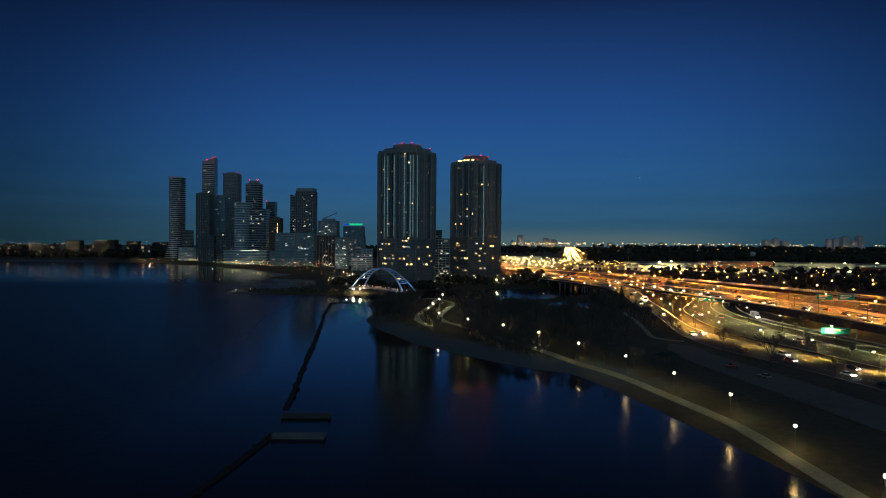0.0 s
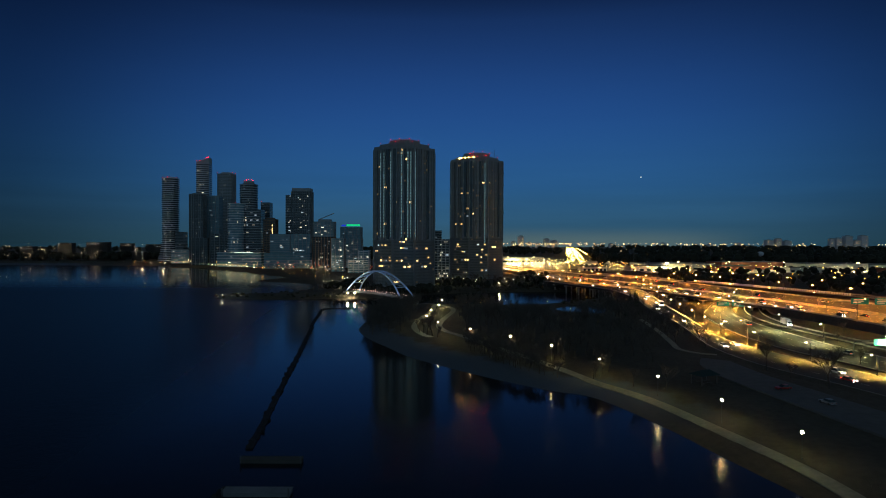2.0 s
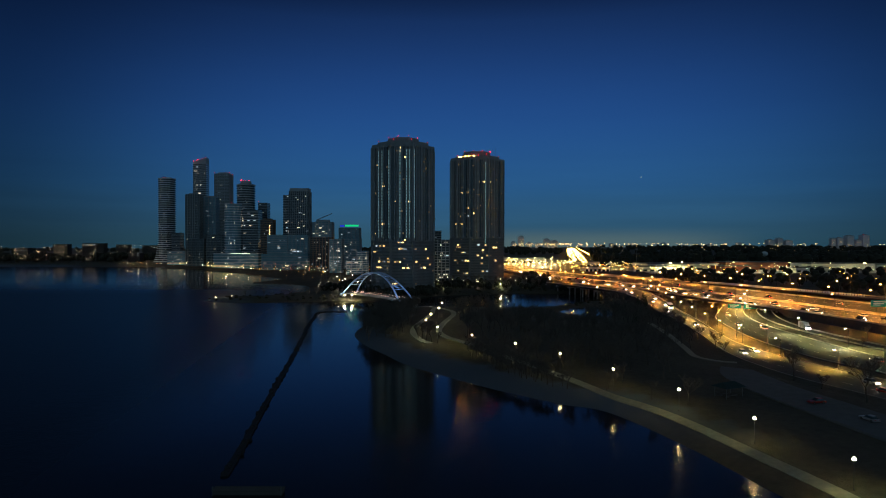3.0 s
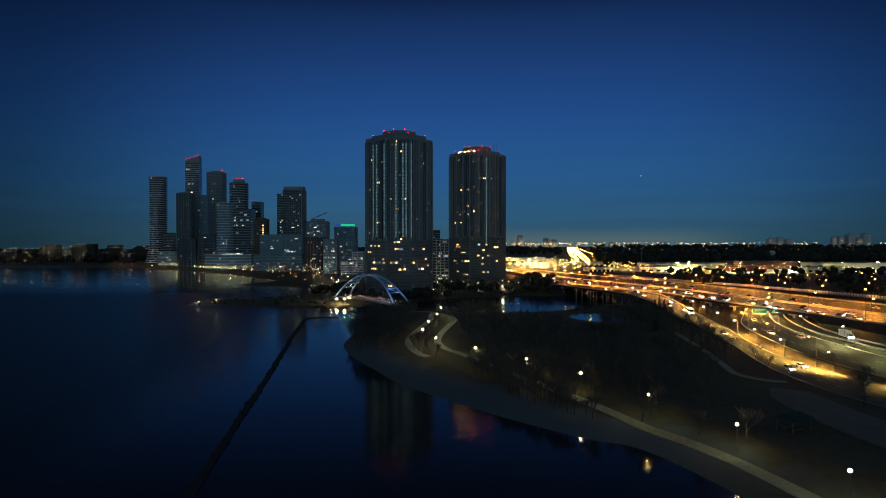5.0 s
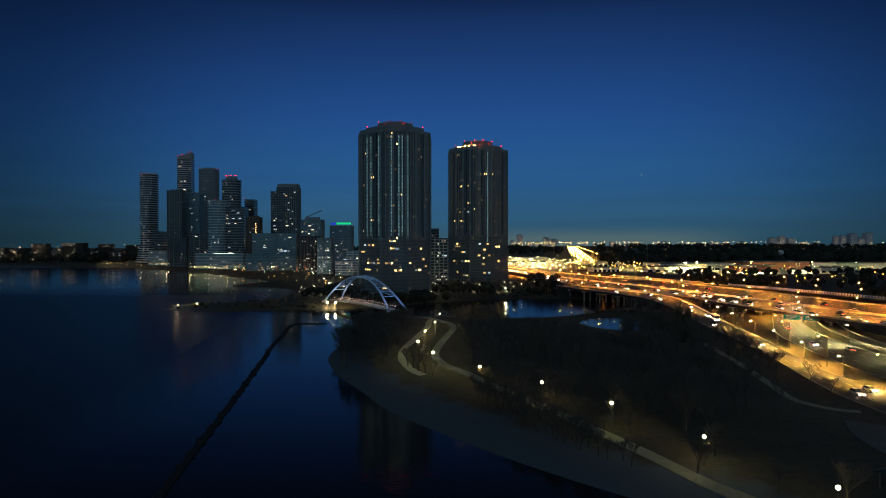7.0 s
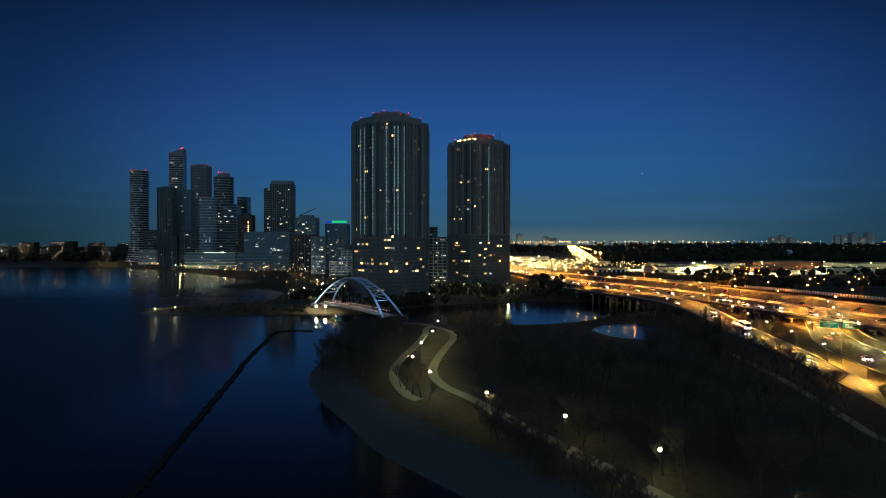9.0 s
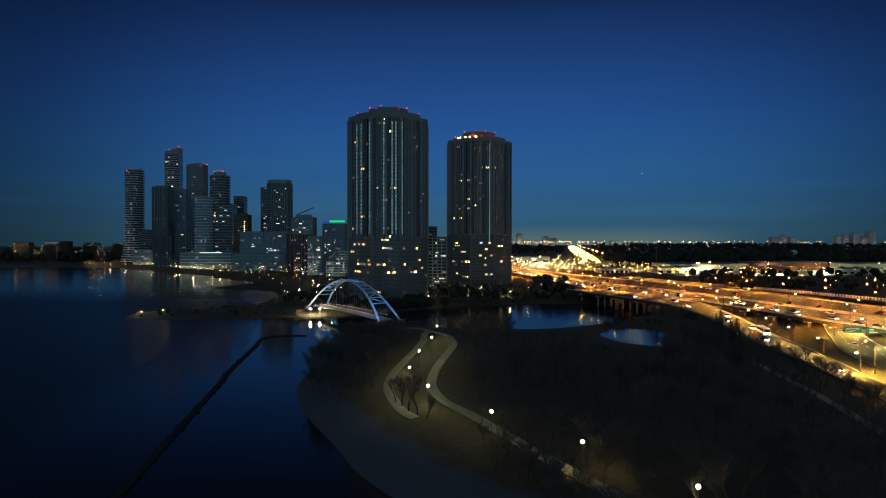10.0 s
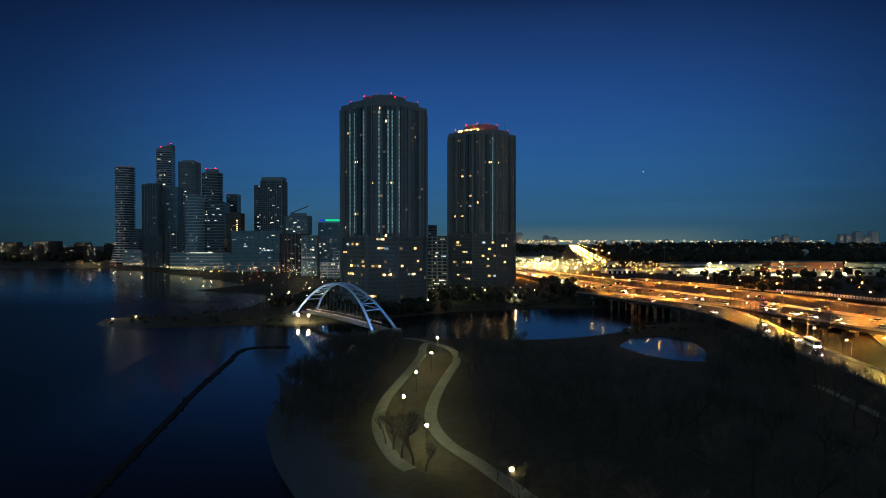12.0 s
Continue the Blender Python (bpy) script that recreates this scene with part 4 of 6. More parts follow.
def dock(at, w, d, mat):
    e = thing("dock", "low pale floating dock at the breakwater gap", "dock", at, 0, "docks")
    n = int(w / 0.9)
    plank = Soup().box((0, 0, 0), (w / n - 0.06, d, 0.12)).mesh("plank", mat)
    for i in range(n):
        p = part("plank", plank, None, e)
        p.location = (-w / 2 + (i + 0.5) * w / n, 0, 0.85)
    part("float", Soup().box((0, 0, 0.3), (w - 0.3, d - 0.3, 1.0)), mat, e)
    for sx in (-1, 1):
        part("mooring_post", Soup().tube((sx * (w / 2 - 0.3), -d / 2, -2), (sx * (w / 2 - 0.3), -d / 2, 1.7), 0.16, 0.16, 8), STEEL, e)


PLANK_GREY = material("weathered_grey_planks", (0.19, 0.2, 0.21), 0.8, var=0.25, scale=1.5, rand=0.4)
PLANK_TAN = material("weathered_tan_planks", (0.085, 0.08, 0.07), 0.85, var=0.25, scale=1.5, rand=0.4)
dock((-36.5, 164, 0), 13.5, 2.2, PLANK_TAN)
dock((-34.5, 147, 0), 13.0, 2.8, PLANK_GREY)

# ---- lit windows of the twin towers: facade share, floor, width ----
STRIP_PANE = Soup().box((0, 0, 0), (1, 0.16, 1)).mesh("strip_pane", glow("dim_strip_window", (0.45, 0.82, 0.88), 0.24, rand=0.6))


def light_up(tower, facet, rows, every_cool=6):
    e, plan, fh = tower
    a, b = plan[facet], plan[(facet + 1) % 8]
    for i, (share, floor, w) in enumerate(rows):
        pane(e, a, b, share, (floor + 0.5) * fh, w + 0.4, fh - 1.5, i % every_cool == 5, proud=0.04)


def strip_of_panes(tower, facet, share, k0, k1):
    e, plan, fh = tower
    a, b = plan[facet], plan[(facet + 1) % 8]
    ang = math.atan2(b[1] - a[1], b[0] - a[0])
    x, y = a[0] + (b[0] - a[0]) * share, a[1] + (b[1] - a[1]) * share
    for k in range(k0, k1):
        ob = part("strip_window", STRIP_PANE, None, e, "dim pale window in a vertical bay")
        ob.matrix_basis = pose(x + math.sin(ang) * 0.55, y - math.cos(ang) * 0.55, (k + 0.5) * fh, 0, 0, math.degrees(ang)) @ Matrix.Diagonal((0.85, 1, fh - 0.8, 1))


light_up(TOWER_ONE, 7, [(0.28, 40, 1.5), (0.46, 40, 1.5), (0.64, 33, 3.8), (0.61, 21, 4.5), (0.15, 18, 1.5), (0.25, 14, 1.5), (0.45, 14, 1.5), (0.63, 14, 1.9),
                        (0.85, 10, 1.5), (0.9, 9, 3.7), (0.4, 9, 1.5), (0.67, 9, 1.5)])
light_up(TOWER_ONE, 0, [(0.49, 45, 3.0), (0.42, 44, 3.3), (0.62, 42, 1.5), (0.28, 32, 1.5), (0.15, 28, 1.5), (0.67, 28, 1.5), (0.81, 28, 1.5), (0.09, 23, 1.5), (0.13, 20, 1.5),
                        (0.27, 19, 1.5), (0.63, 16, 1.5), (0.63, 13, 2.2), (0.2, 9, 1.5), (0.38, 9, 2.2), (0.56, 7, 1.5), (0.74, 7, 2.2)])
light_up(TOWER_ONE, 1, [(0.19, 44, 1.5), (0.42, 43, 1.5), (0.72, 41, 2.3), (0.62, 39, 1.1), (0.8, 35, 5.3), (0.86, 30, 2.3), (0.86, 27, 2.3), (0.6, 13, 1.5), (0.7, 10, 1.5),
                        (0.14, 9, 1.5), (0.8, 8, 1.5), (0.38, 7, 1.5), (0.54, 7, 2.3)])
for facet, share in ((7, 0.38), (7, 0.56), (7, 0.92), (0, 0.40), (0, 0.69), (0, 0.82), (1, 0.02)):
    strip_of_panes(TOWER_ONE, facet, share, 17, 45)
light_up(TOWER_TWO, 7, [(0.44, 44, 2.7), (0.32, 34, 2.2), (0.56, 33, 2.1), (0.89, 33, 2.1), (0.91, 27, 3.2), (0.89, 24, 2.1), (0.49, 24, 1.6), (0.56, 21, 2.1), (0.27, 21, 1.6),
                        (0.37, 13, 2.2), (0.22, 7, 2.2), (0.61, 7, 2.1), (0.79, 7, 2.1), (0.94, 7, 2.6)])
light_up(TOWER_TWO, 0, [(0.51, 37, 2.1), (0.72, 37, 2.1), (0.06, 33, 2.1), (0.42, 32, 2.1), (0.23, 25, 2.1), (0.45, 13, 2.1), (0.82, 13, 1.6), (0.68, 11, 2.1), (0.42, 9, 2.1),
                        (0.91, 9, 2.1), (0.63, 6, 2.1), (0.92, 3, 2.6), (0.68, 3, 2.1)])
light_up(TOWER_TWO, 1, [(0.06, 37, 3.7), (0.31, 12, 2.1), (0.47, 12, 2.2), (0.44, 7, 2.2)])
strip_of_panes(TOWER_TWO, 0, 0.81, 14, 45)
# warm lamps on the roof terrace of the farther tower
roof_bulb = Soup().ball((0, 0, 0), 0.75, 8, 6).mesh("roof_lamp", glow("roof_lamp_glass", (1.0, 0.5, 0.12), 30))
for x, y in ((-22, -19), (-20, -21.5), (-15, -25), (-11, -27), (-5, -29)):
    b = part("roof_lamp", roof_bulb, None, TOWER_TWO[0], "warm roof terrace lamp")
    b.location = (x, y, 147.4)
RED_GLOW = lamp_data("red_light_spill", "POINT", 450, (1.0, 0.03, 0.03), 0.5)
for x, y in ((-9, -20), (4, -24), (15, -19), (0, -33)):
    red_light(TOWER_TWO[0], x, y, 153.4 if y > -30 else 147.5, 0.62)
for x, y in ((-8, -27), (12, -27)):
    light(RED_GLOW, TOWER_TWO[0], (x, y, 153))
for x in (19, 22):
    part("antenna", Soup().tube((x, -8, 145), (x, -8, 160), 0.25, 0.1, 5), STEEL, TOWER_TWO[0])


# ---- city towers ----
def rect(w, d):
    return [(-w / 2, -d / 2), (w / 2, -d / 2), (w / 2, d / 2), (-w / 2, d / 2)]


def ring(r, n=20):
    return [(r * math.cos(2 * math.pi * i / n), r * math.sin(2 * math.pi * i / n)) for i in range(n)]


def city_tower(name, label, x, y, plan, h, glass, slab, fh=3.1, depth=0.5, over=0.9, lit=14, reds=0, seed=1, rz=0.0, cap=0.0, cool=0.35, mullions=0, z=4.0, slope=0.0, facets=(0,), lowlit=0, flare=0.0):
    e = thing(name, label, "building", (x, y, z), rz, "city towers")
    part("core", Soup().prism(plan, 0, h), glass, e)
    n = int(h / fh)
    s = Soup().prism(grow(plan, over), -depth / 2, depth / 2)
    me = s.mesh("floor_slab", slab)
    for k in range(1, n + 1):
        ob = part("floor_slab", me, None, e)
        ob.location = (0, 0, k * fh)
        if flare and k < n * 0.28:
            g = 1 + flare * (1 - k / (n * 0.28)) ** 2
            ob.scale = (g, g, 1)
        if slope and k == n:
            ob.matrix_basis = pose(0, 0, k * fh, 0, -slope)
    if mullions:
        for i in range(len(plan)):
            a, b = plan[i], plan[(i + 1) % len(plan)]
            ang = math.atan2(b[1] - a[1], b[0] - a[0])
            m = Soup().box((0, 0, h / 2), (0.9, 0.9, h)).mesh("mullion", slab)
            for j in range(mullions + 1):
                k = j / mullions
                ob = part("mullion", m, None, e)
                ob.matrix_basis = pose(a[0] + (b[0] - a[0]) * k, a[1] + (b[1] - a[1]) * k, 0, 0, 0, math.degrees(ang))
    w = max(p[0] for p in plan) - min(p[0] for p in plan)
    if cap:
        part("plant_room", Soup().prism([(0.62 * px, 0.62 * py) for px, py in plan], h, h + cap), slab, e)
    rng = random.Random(seed)
    for i in range(int(1.5 * lit) + lowlit):
        f = rng.choice(facets)
        a, b = plan[f], plan[(f + 1) % len(plan)]
        k = rng.randrange(1, max(2, n)) if i < 1.5 * lit else rng.randrange(0, max(2, n // 3))
        pane(e, a, b, rng.uniform(0.08, 0.92), (k + 0.5) * fh, min(rng.choice((0.9, 1.3, 2.6, 4.6)), math.dist(a, b) * 0.3), 1.05, rng.random() < cool, proud=0.1, city=True)
    for i in range(reds):
        m = len(plan)
        px, py = plan[i % m if m < 6 else round(m * (0.5 + 0.5 * (i + 0.5) / reds)) % m]
        k, up = (0.58, h + cap) if cap > 3 else (0.95, h)
        red_light(e, px * k, py * k, up + 1.4, 1.3)
    return e


city_tower("apartment_tower", "slim tower with curved white balcony bands and red roof lights", -588, 1350, ring(16.5, 16), 180, DARK_GLASS, SLAB_WHITE, depth=1.2, over=1.6, lit=30, reds=3, seed=11, cap=3, facets=(10, 11, 12, 13), lowlit=6, flare=0.55, fh=4.5, cool=0.6)
tall = city_tower("apartment_tower", "tallest tower with white balcony bands and a slanted roof", -545, 1425, rect(28, 26), 222, DARK_GLASS, SLAB_WHITE, depth=1.2, over=1.2, fh=4.5, lit=26, reds=0, seed=12, rz=8, cap=0)
part("slanted_roof", Soup().add([(-14, -13, 222), (14, -13, 222), (14, 13, 222), (-14, 13, 222), (-14, -13, 225), (14, -13, 235), (14, 13, 235), (-14, 13, 225)], [(3, 2, 1, 0), (4, 5, 6, 7), (0, 1, 5, 4), (1, 2, 6, 5), (2, 3, 7, 6), (3, 0, 4, 7)]), SLAB_GREY, tall, "slanted roof screen")
for k, x in enumerate((-14, -7, -4, 5, 8, 11, 14)):
    red_light(tall, x, -12.5 + 4 * (k % 2), 226.5 + 0.357 * (x + 14), 1.3)
city_tower("apartment_tower", "grey gridded tower with red roof lights", -465, 1345, rect(32, 22), 190, TOWER_GLASS, SLAB_GREY, depth=1.1, over=0.4, lit=10, reds=4, seed=13, mullions=9, cap=3)
city_tower("apartment_tower", "dark tower with a stepped round top and red lights", -384, 1240, ring(16.5, 18), 158, DARK_GLASS, SLAB_GREY, depth=1.5, over=1.2, fh=4.6, lit=26, reds=6, seed=14, cap=6, facets=(11, 12, 13, 14))
city_tower("apartment_tower", "dark glass tower with few lit windows", -483, 1235, rect(27, 18), 138, DARK_GLASS, TOWER_STONE, over=0.2, lit=9, seed=15, mullions=6, cap=2)
city_tower("apartment_tower", "pale glass tower beside the dark one", -462, 1262, rect(29, 20), 135, BLUE_GLASS, SLAB_GREY, over=0.5, lit=9, seed=16, mullions=4, cap=2)
city_tower("apartment_tower", "round tower with white balcony rings", -385, 1170, ring(14.5, 18), 115, BLUE_GLASS, SLAB_WHITE, depth=1.3, over=1.3, fh=4.6, lit=14, reds=1, seed=17, facets=(11, 12, 13, 14))
city_tower("apartment_tower", "dark slab tower with balcony bands", -357, 1185, rect(34, 26), 105, DARK_GLASS, SLAB_GREY, depth=1.3, over=1.0, fh=4.6, lit=16, seed=18)
city_tower("apartment_tower", "narrow tower with a red roof light", -353, 1255, rect(18, 20), 123, DARK_GLASS, SLAB_GREY, over=0.6, lit=8, reds=1, seed=19)
brown = city_tower("apartment_tower", "brown brick tower with a warm lit stair column", -315, 1150, rect(22, 16), 86, DARK_GLASS, BRICK_BROWN, depth=1.5, over=0.3, lit=6, seed=20, mullions=4, cap=2)
for k in range(18):
    ob = part("lit_window", UNIT_PANE, None, brown)
    ob.matrix_basis = pose(5.0, -8.6, 22 + 3.1 * k) @ Matrix.Diagonal((1.6, 1, 1.8, 1))
broad = city_tower("apartment_tower", "broad dark glass tower with a pale roof screen", -270, 1205, rect(37, 24), 141, DARK_GLASS, TOWER_STONE, over=0.3, lit=24, seed=21, mullions=10, cap=0)
part("roof_screen", Soup().prism(rect(35, 22), 141, 147), SLAB_GREY, broad, "pale grey roof screen")
part("pilaster", Soup().box((15.5, -12.4, 73), (1.0, 0.8, 146)), SLAB_GREY, broad, "slim pale pilaster")
city_tower("apartment_tower", "narrow dark wing of the broad tower", -294, 1203, rect(11, 18), 134, DARK_GLASS, SLAB_GREY, depth=0.8, over=0.8, lit=12, seed=22)
city_tower("apartment_block", "bluish glass mid-rise with rounded balcony rows", -277, 1080, rect(34, 20), 58, BLUE_GLASS, SLAB_GREY, depth=0.8, over=0.9, lit=6, seed=23, cool=0.5)
mid_rise = city_tower("apartment_block", "bluish glass mid-rise with a row of lit windows", -242, 1080, rect(34, 20), 58, BLUE_GLASS, SLAB_GREY, over=0.5, lit=8, seed=24, mullions=5, cool=0.5)
gl = city_tower("apartment_block", "glass block with softly lit upper floors", -206, 1100, rect(34, 22), 80, BLUE_GLASS, SLAB_GREY, depth=0.7, over=0.7, lit=30, seed=25, mullions=6, cap=4, cool=0.2)
part("roof_fin", Soup().add([(-10, -8, 84), (16, -8, 95), (16, -4, 95), (-10, -4, 84), (-10, -8, 83), (16, -8, 94), (16, -4, 94), (-10, -4, 83)], [(0, 1, 2, 3), (7, 6, 5, 4), (0, 4, 5, 1), (2, 6, 7, 3), (1, 5, 6, 2), (0, 3, 7, 4)]), SLAB_GREY, gl, "slanted roof canopy")
sg = city_tower("apartment_block", "grey block with a glowing green roof sign", -174, 1195, rect(38, 24), 73, BLUE_GLASS, SLAB_GREY, over=0.5, lit=14, seed=26, mullions=5, cool=0.5, lowlit=8)
part("roof_sign", Soup().box((5, -12.5, 76.5), (25, 0.6, 3.2)), glow("green_sign", (0.01, 1.0, 0.33), 0.62), sg, "glowing green roof sign")
part("roof_sign", Soup().box((-13, -12.5, 76), (8, 0.6, 2.8)), glow("blue_sign", (0.02, 0.06, 1.0), 0.5), sg, "glowing blue roof sign")
city_tower("apartment_block", "white stepped low block", -122, 900, rect(22, 18), 20, BLUE_GLASS, SLAB_WHITE, depth=1.2, over=0.5, lit=6, seed=27, mullions=3)
city_tower("apartment_block", "white stepped low block", -112, 905, rect(14, 18), 33, BLUE_GLASS, SLAB_WHITE, depth=1.2, over=0.5, lit=5, seed=28, mullions=2)
city_tower("apartment_block", "dim brownish mid-rise block with small lit windows", -191, 1015, rect(34, 20), 53, DARK_GLASS, BRICK_BROWN, over=0.5, lit=10, seed=29, mullions=7, lowlit=8)
city_tower("apartment_block", "tan balcony block between the towers", -1, 760, rect(18, 16), 48, DARK_GLASS, TOWER_STONE, depth=0.8, over=0.6, lit=8, seed=30, mullions=4, cool=0.1, lowlit=5)
city_tower("apartment_block", "narrow far block between the towers", -6, 845, rect(9, 10), 60, DARK_GLASS, SLAB_GREY, over=0.4, lit=4, seed=31)
city_tower("apartment_block", "dark low block behind the balcony tower", -552, 1320, rect(18, 20), 65, DARK_GLASS, SLAB_GREY, over=0.4, lit=4, seed=32)
city_tower("apartment_block", "dark mid-rise beside the glass tower", -425, 1205, rect(38, 24), 60, DARK_GLASS, TOWER_STONE, over=0.3, lit=3, seed=33, mullions=4)
pod_a = city_tower("podium_building", "white low waterfront building with a lit roof edge", -361, 1125, rect(78, 24), 25, BLUE_GLASS, SLAB_WHITE, depth=1.0, over=1.0, lit=4, seed=34, fh=5, cool=0.6, lowlit=4)
pod_b = city_tower("podium_building", "low waterfront building with lit ground floor", -533, 1285, rect(40, 24), 28, BLUE_GLASS, SLAB_GREY, depth=0.8, over=0.8, lit=8, seed=35, fh=4.5, lowlit=6)
pod_c = city_tower("podium_building", "long low bluish waterfront building", -258, 1050, rect(76, 14), 26, BLUE_GLASS, SLAB_GREY, depth=0.8, over=0.7, lit=5, seed=36, fh=4.5, lowlit=5)

city_tower("apartment_block", "bluish stepped block in front of the green sign", -155, 1080, rect(33, 20), 52, BLUE_GLASS, SLAB_GREY, depth=0.8, over=0.6, lit=16, seed=37, mullions=5, cool=0.5, lowlit=8)
city_tower("apartment_block", "black low block below the glass towers", -462, 1200, rect(30, 18), 52, DARK_GLASS, TOWER_DARK, over=0.2, lit=3, seed=38, mullions=4)

city_tower("apartment_block", "narrow bluish block beside the brownish one", -157, 950, rect(18, 16), 50, BLUE_GLASS, SLAB_GREY, depth=0.8, over=0.5, lit=10, seed=39, mullions=3, cool=0.5, lowlit=6)


# ---- lit shopfronts along the waterfront ----
SHOP = glow("shopfront_glass", (1.0, 0.80, 0.40), 1.0, rand=0.9, power=1.8)
SHOP_PANE = Soup().box((0, 0, 0), (1, 0.14, 1)).mesh("shopfront", SHOP)


def shopfronts(e, w, d, n, z0, seed):
    rng = random.Random(seed)
    for i in range(n):
        if rng.random() < 0.25:
            continue
        ob = part("shopfront", SHOP_PANE, None, e, "brightly lit shopfront window")
        ob.matrix_basis = pose(-w / 2 + (i + 0.5) * w / n, -d / 2 - 1.15, z0 + rng.uniform(0, 0.8)) @ Matrix.Diagonal((w / n * rng.uniform(0.45, 0.9), 1, rng.uniform(1.2, 2.4), 1))


shopfronts(pod_a, 78, 24, 16, 3.0, 61)
shopfronts(pod_b, 40, 24, 10, 3.0, 62)
roof_strip = Soup().box((8, -13.2, 25.6), (34, 0.2, 0.7))
part("roof_light_strip", roof_strip, glow("roof_strip_light", (0.85, 1.0, 0.85), 1.1), pod_a, "pale lit strip along the roof edge")
# a long lit window row on the bluish mid-rise
for i in range(4):
    ob = part("lit_window", UNIT_PANE_C, None, mid_rise)
    ob.matrix_basis = pose(-9 + 4.4 * i, -10.2, 30.0) @ Matrix.Diagonal((3.6, 1, 1.7, 1))

# ---- trees ----
def bare_tree_meshes(seed, h, spread, levels=5):
    """A leafless tree: tapered trunk with limbs in one mesh, its fine crown of twigs in another."""
    rng = random.Random(seed)
    wood, twigs = Soup(), Soup()

    def grow_limb(p, d, length_, r, level):
        n = 3 if level < 2 else (2 if level < 5 else 1)
        for k in range(n):
            q = p + d * (length_ / n)
            r2 = max(0.02, r * (0.86 if level < 2 else 0.75))
            if level < 4 or k < n - 1:
                (wood if level < 3 else twigs).tube(tuple(p), tuple(q), r, r2, 6 if level < 2 else 3, caps=False)
            else:
                w = d.orthogonal().normalized() * r * 1.2
                u = d.cross(w)
                twigs.add([tuple(p + w), tuple(p - w * 0.5 + u * 0.87), tuple(p - w * 0.5 - u * 0.87), tuple(q)], [(0, 1, 3), (1, 2, 3), (2, 0, 3)])
            p, r = q, r2
            d = (d + Vector((rng.uniform(-0.18, 0.18), rng.uniform(-0.18, 0.18), rng.uniform(-0.02, 0.12)))).normalized()
            if level and level < levels and k < n - 1:
                side = (d + spread * Vector((rng.uniform(-1, 1), rng.uniform(-1, 1), rng.uniform(-0.1, 0.5)))).normalized()
                grow_limb(p, side, length_ * 0.62, max(r * 0.6, 0.035), level + 1)
        if level < levels:
            for _ in range(3 if level < 2 else 2 + (level < 4)):
                side = (d + spread * Vector((rng.uniform(-1, 1), rng.uniform(-1, 1), rng.uniform(-0.2, 0.5)))).normalized()
                grow_limb(p, side, length_ * rng.uniform(0.62, 0.8), max(r * 0.66, 0.035), level + 1)

    grow_limb(Vector((0, 0, -0.4)), Vector((0, 0, 1)), h * 0.30, h * 0.022, 0)
    return wood.mesh("trunk", BARK), twigs.mesh("crown", TWIG)


TREE_KINDS = [bare_tree_meshes(21, 12, 0.75), bare_tree_meshes(22, 14, 0.6), bare_tree_meshes(23, 10, 0.95), bare_tree_meshes(24, 13, 0.85), bare_tree_meshes(25, 13, 0.36)]
FAR_KINDS = [bare_tree_meshes(26, 12, 0.75, 4), bare_tree_meshes(27, 14, 0.65, 4)]


def bare_tree(x, y, kind, size, rz, label="leafless tree with a dense dark crown of fine twigs", z=None, group="park trees"):
    e = thing("tree", label, "tree", (x, y, (height(x, y) if z is None else z)), rz, group)
    e.scale = (size, size, size)
    part("trunk", TREE_KINDS[kind][0], None, e)
    part("crown", TREE_KINDS[kind][1], None, e, "bare twig crown")
    return e


def spruce(x, y, h, seed):
    rng = random.Random(seed)
    e = thing("spruce_tree", "dark green pointed spruce beside the ramp", "tree", (x, y, height(x, y)), rng.uniform(0, 360), "spruces")
    part("trunk", Soup().tube((0, 0, -0.3), (0, 0, h), 0.22, 0.03, 7), BARK, e)
    s = Soup()
    n = 30
    for k in range(n):
        u = (k + 0.5) / n
        z = h * (0.08 + 0.92 * u)
        r = h * 0.24 * (1 - u) ** 0.85 + 0.12
        for i in range(9):
            a = rng.uniform(0, 6.28)
            rr = r * rng.uniform(0.65, 1.1)
            tip = Vector((rr * math.cos(a), rr * math.sin(a), z - 0.25 * rr))
            root = Vector((0, 0, z + 0.1))
            side = Vector((-math.sin(a), math.cos(a), 0)) * rr * 0.2
            mid = root.lerp(tip, 0.6)
            s.add([tuple(root), tuple(mid + side), tuple(tip), tuple(mid - side), tuple(mid + Vector((0, 0, 0.22)))], [(0, 1, 4), (1, 2, 4), (2, 3, 4), (3, 0, 4), (0, 3, 2, 1)])
    part("crown", s, NEEDLE, e, "layered needle boughs")


def tree_limit(x, y):
    """The largest tree a place carries: low growth by the bridge foot and on the open banks of river and pond."""
    foot = math.dist((x, y), (-25.2, 489.5))
    if foot < 11:
        return 0.0
    bank = 9.0 if x > 0.45 * (y - 200) else (43.2 - (0.161 if x < 58 else 0.2076) * (y - 200)) / 14.5 if 34 < x < 118 and 330 < y < 540 else 9.0
    return min(bank, 0.16 + 0.013 * foot)


def scatter(n, poly, keep, seed, smin, smax, gap):
    rng = random.Random(seed)
    xs, ys = [p[0] for p in poly], [p[1] for p in poly]
    out, tries = [], 0
    while len(out) < n and tries < n * 60:
        tries += 1
        x, y = rng.uniform(min(xs), max(xs)), rng.uniform(min(ys), max(ys))
        if float(signed_distance(np.array([x]), np.array([y]), poly)[0]) < 0 or height(x, y) < keep:
            continue
        if any(math.dist((x, y), q) < gap for q in out):
            continue
        most = tree_limit(x, y)
        if most < 0.16:
            continue
        out.append((x, y))
        bare_tree(x, y, rng.randrange(4), min(rng.uniform(smin, smax), most), rng.uniform(0, 360))
    return out


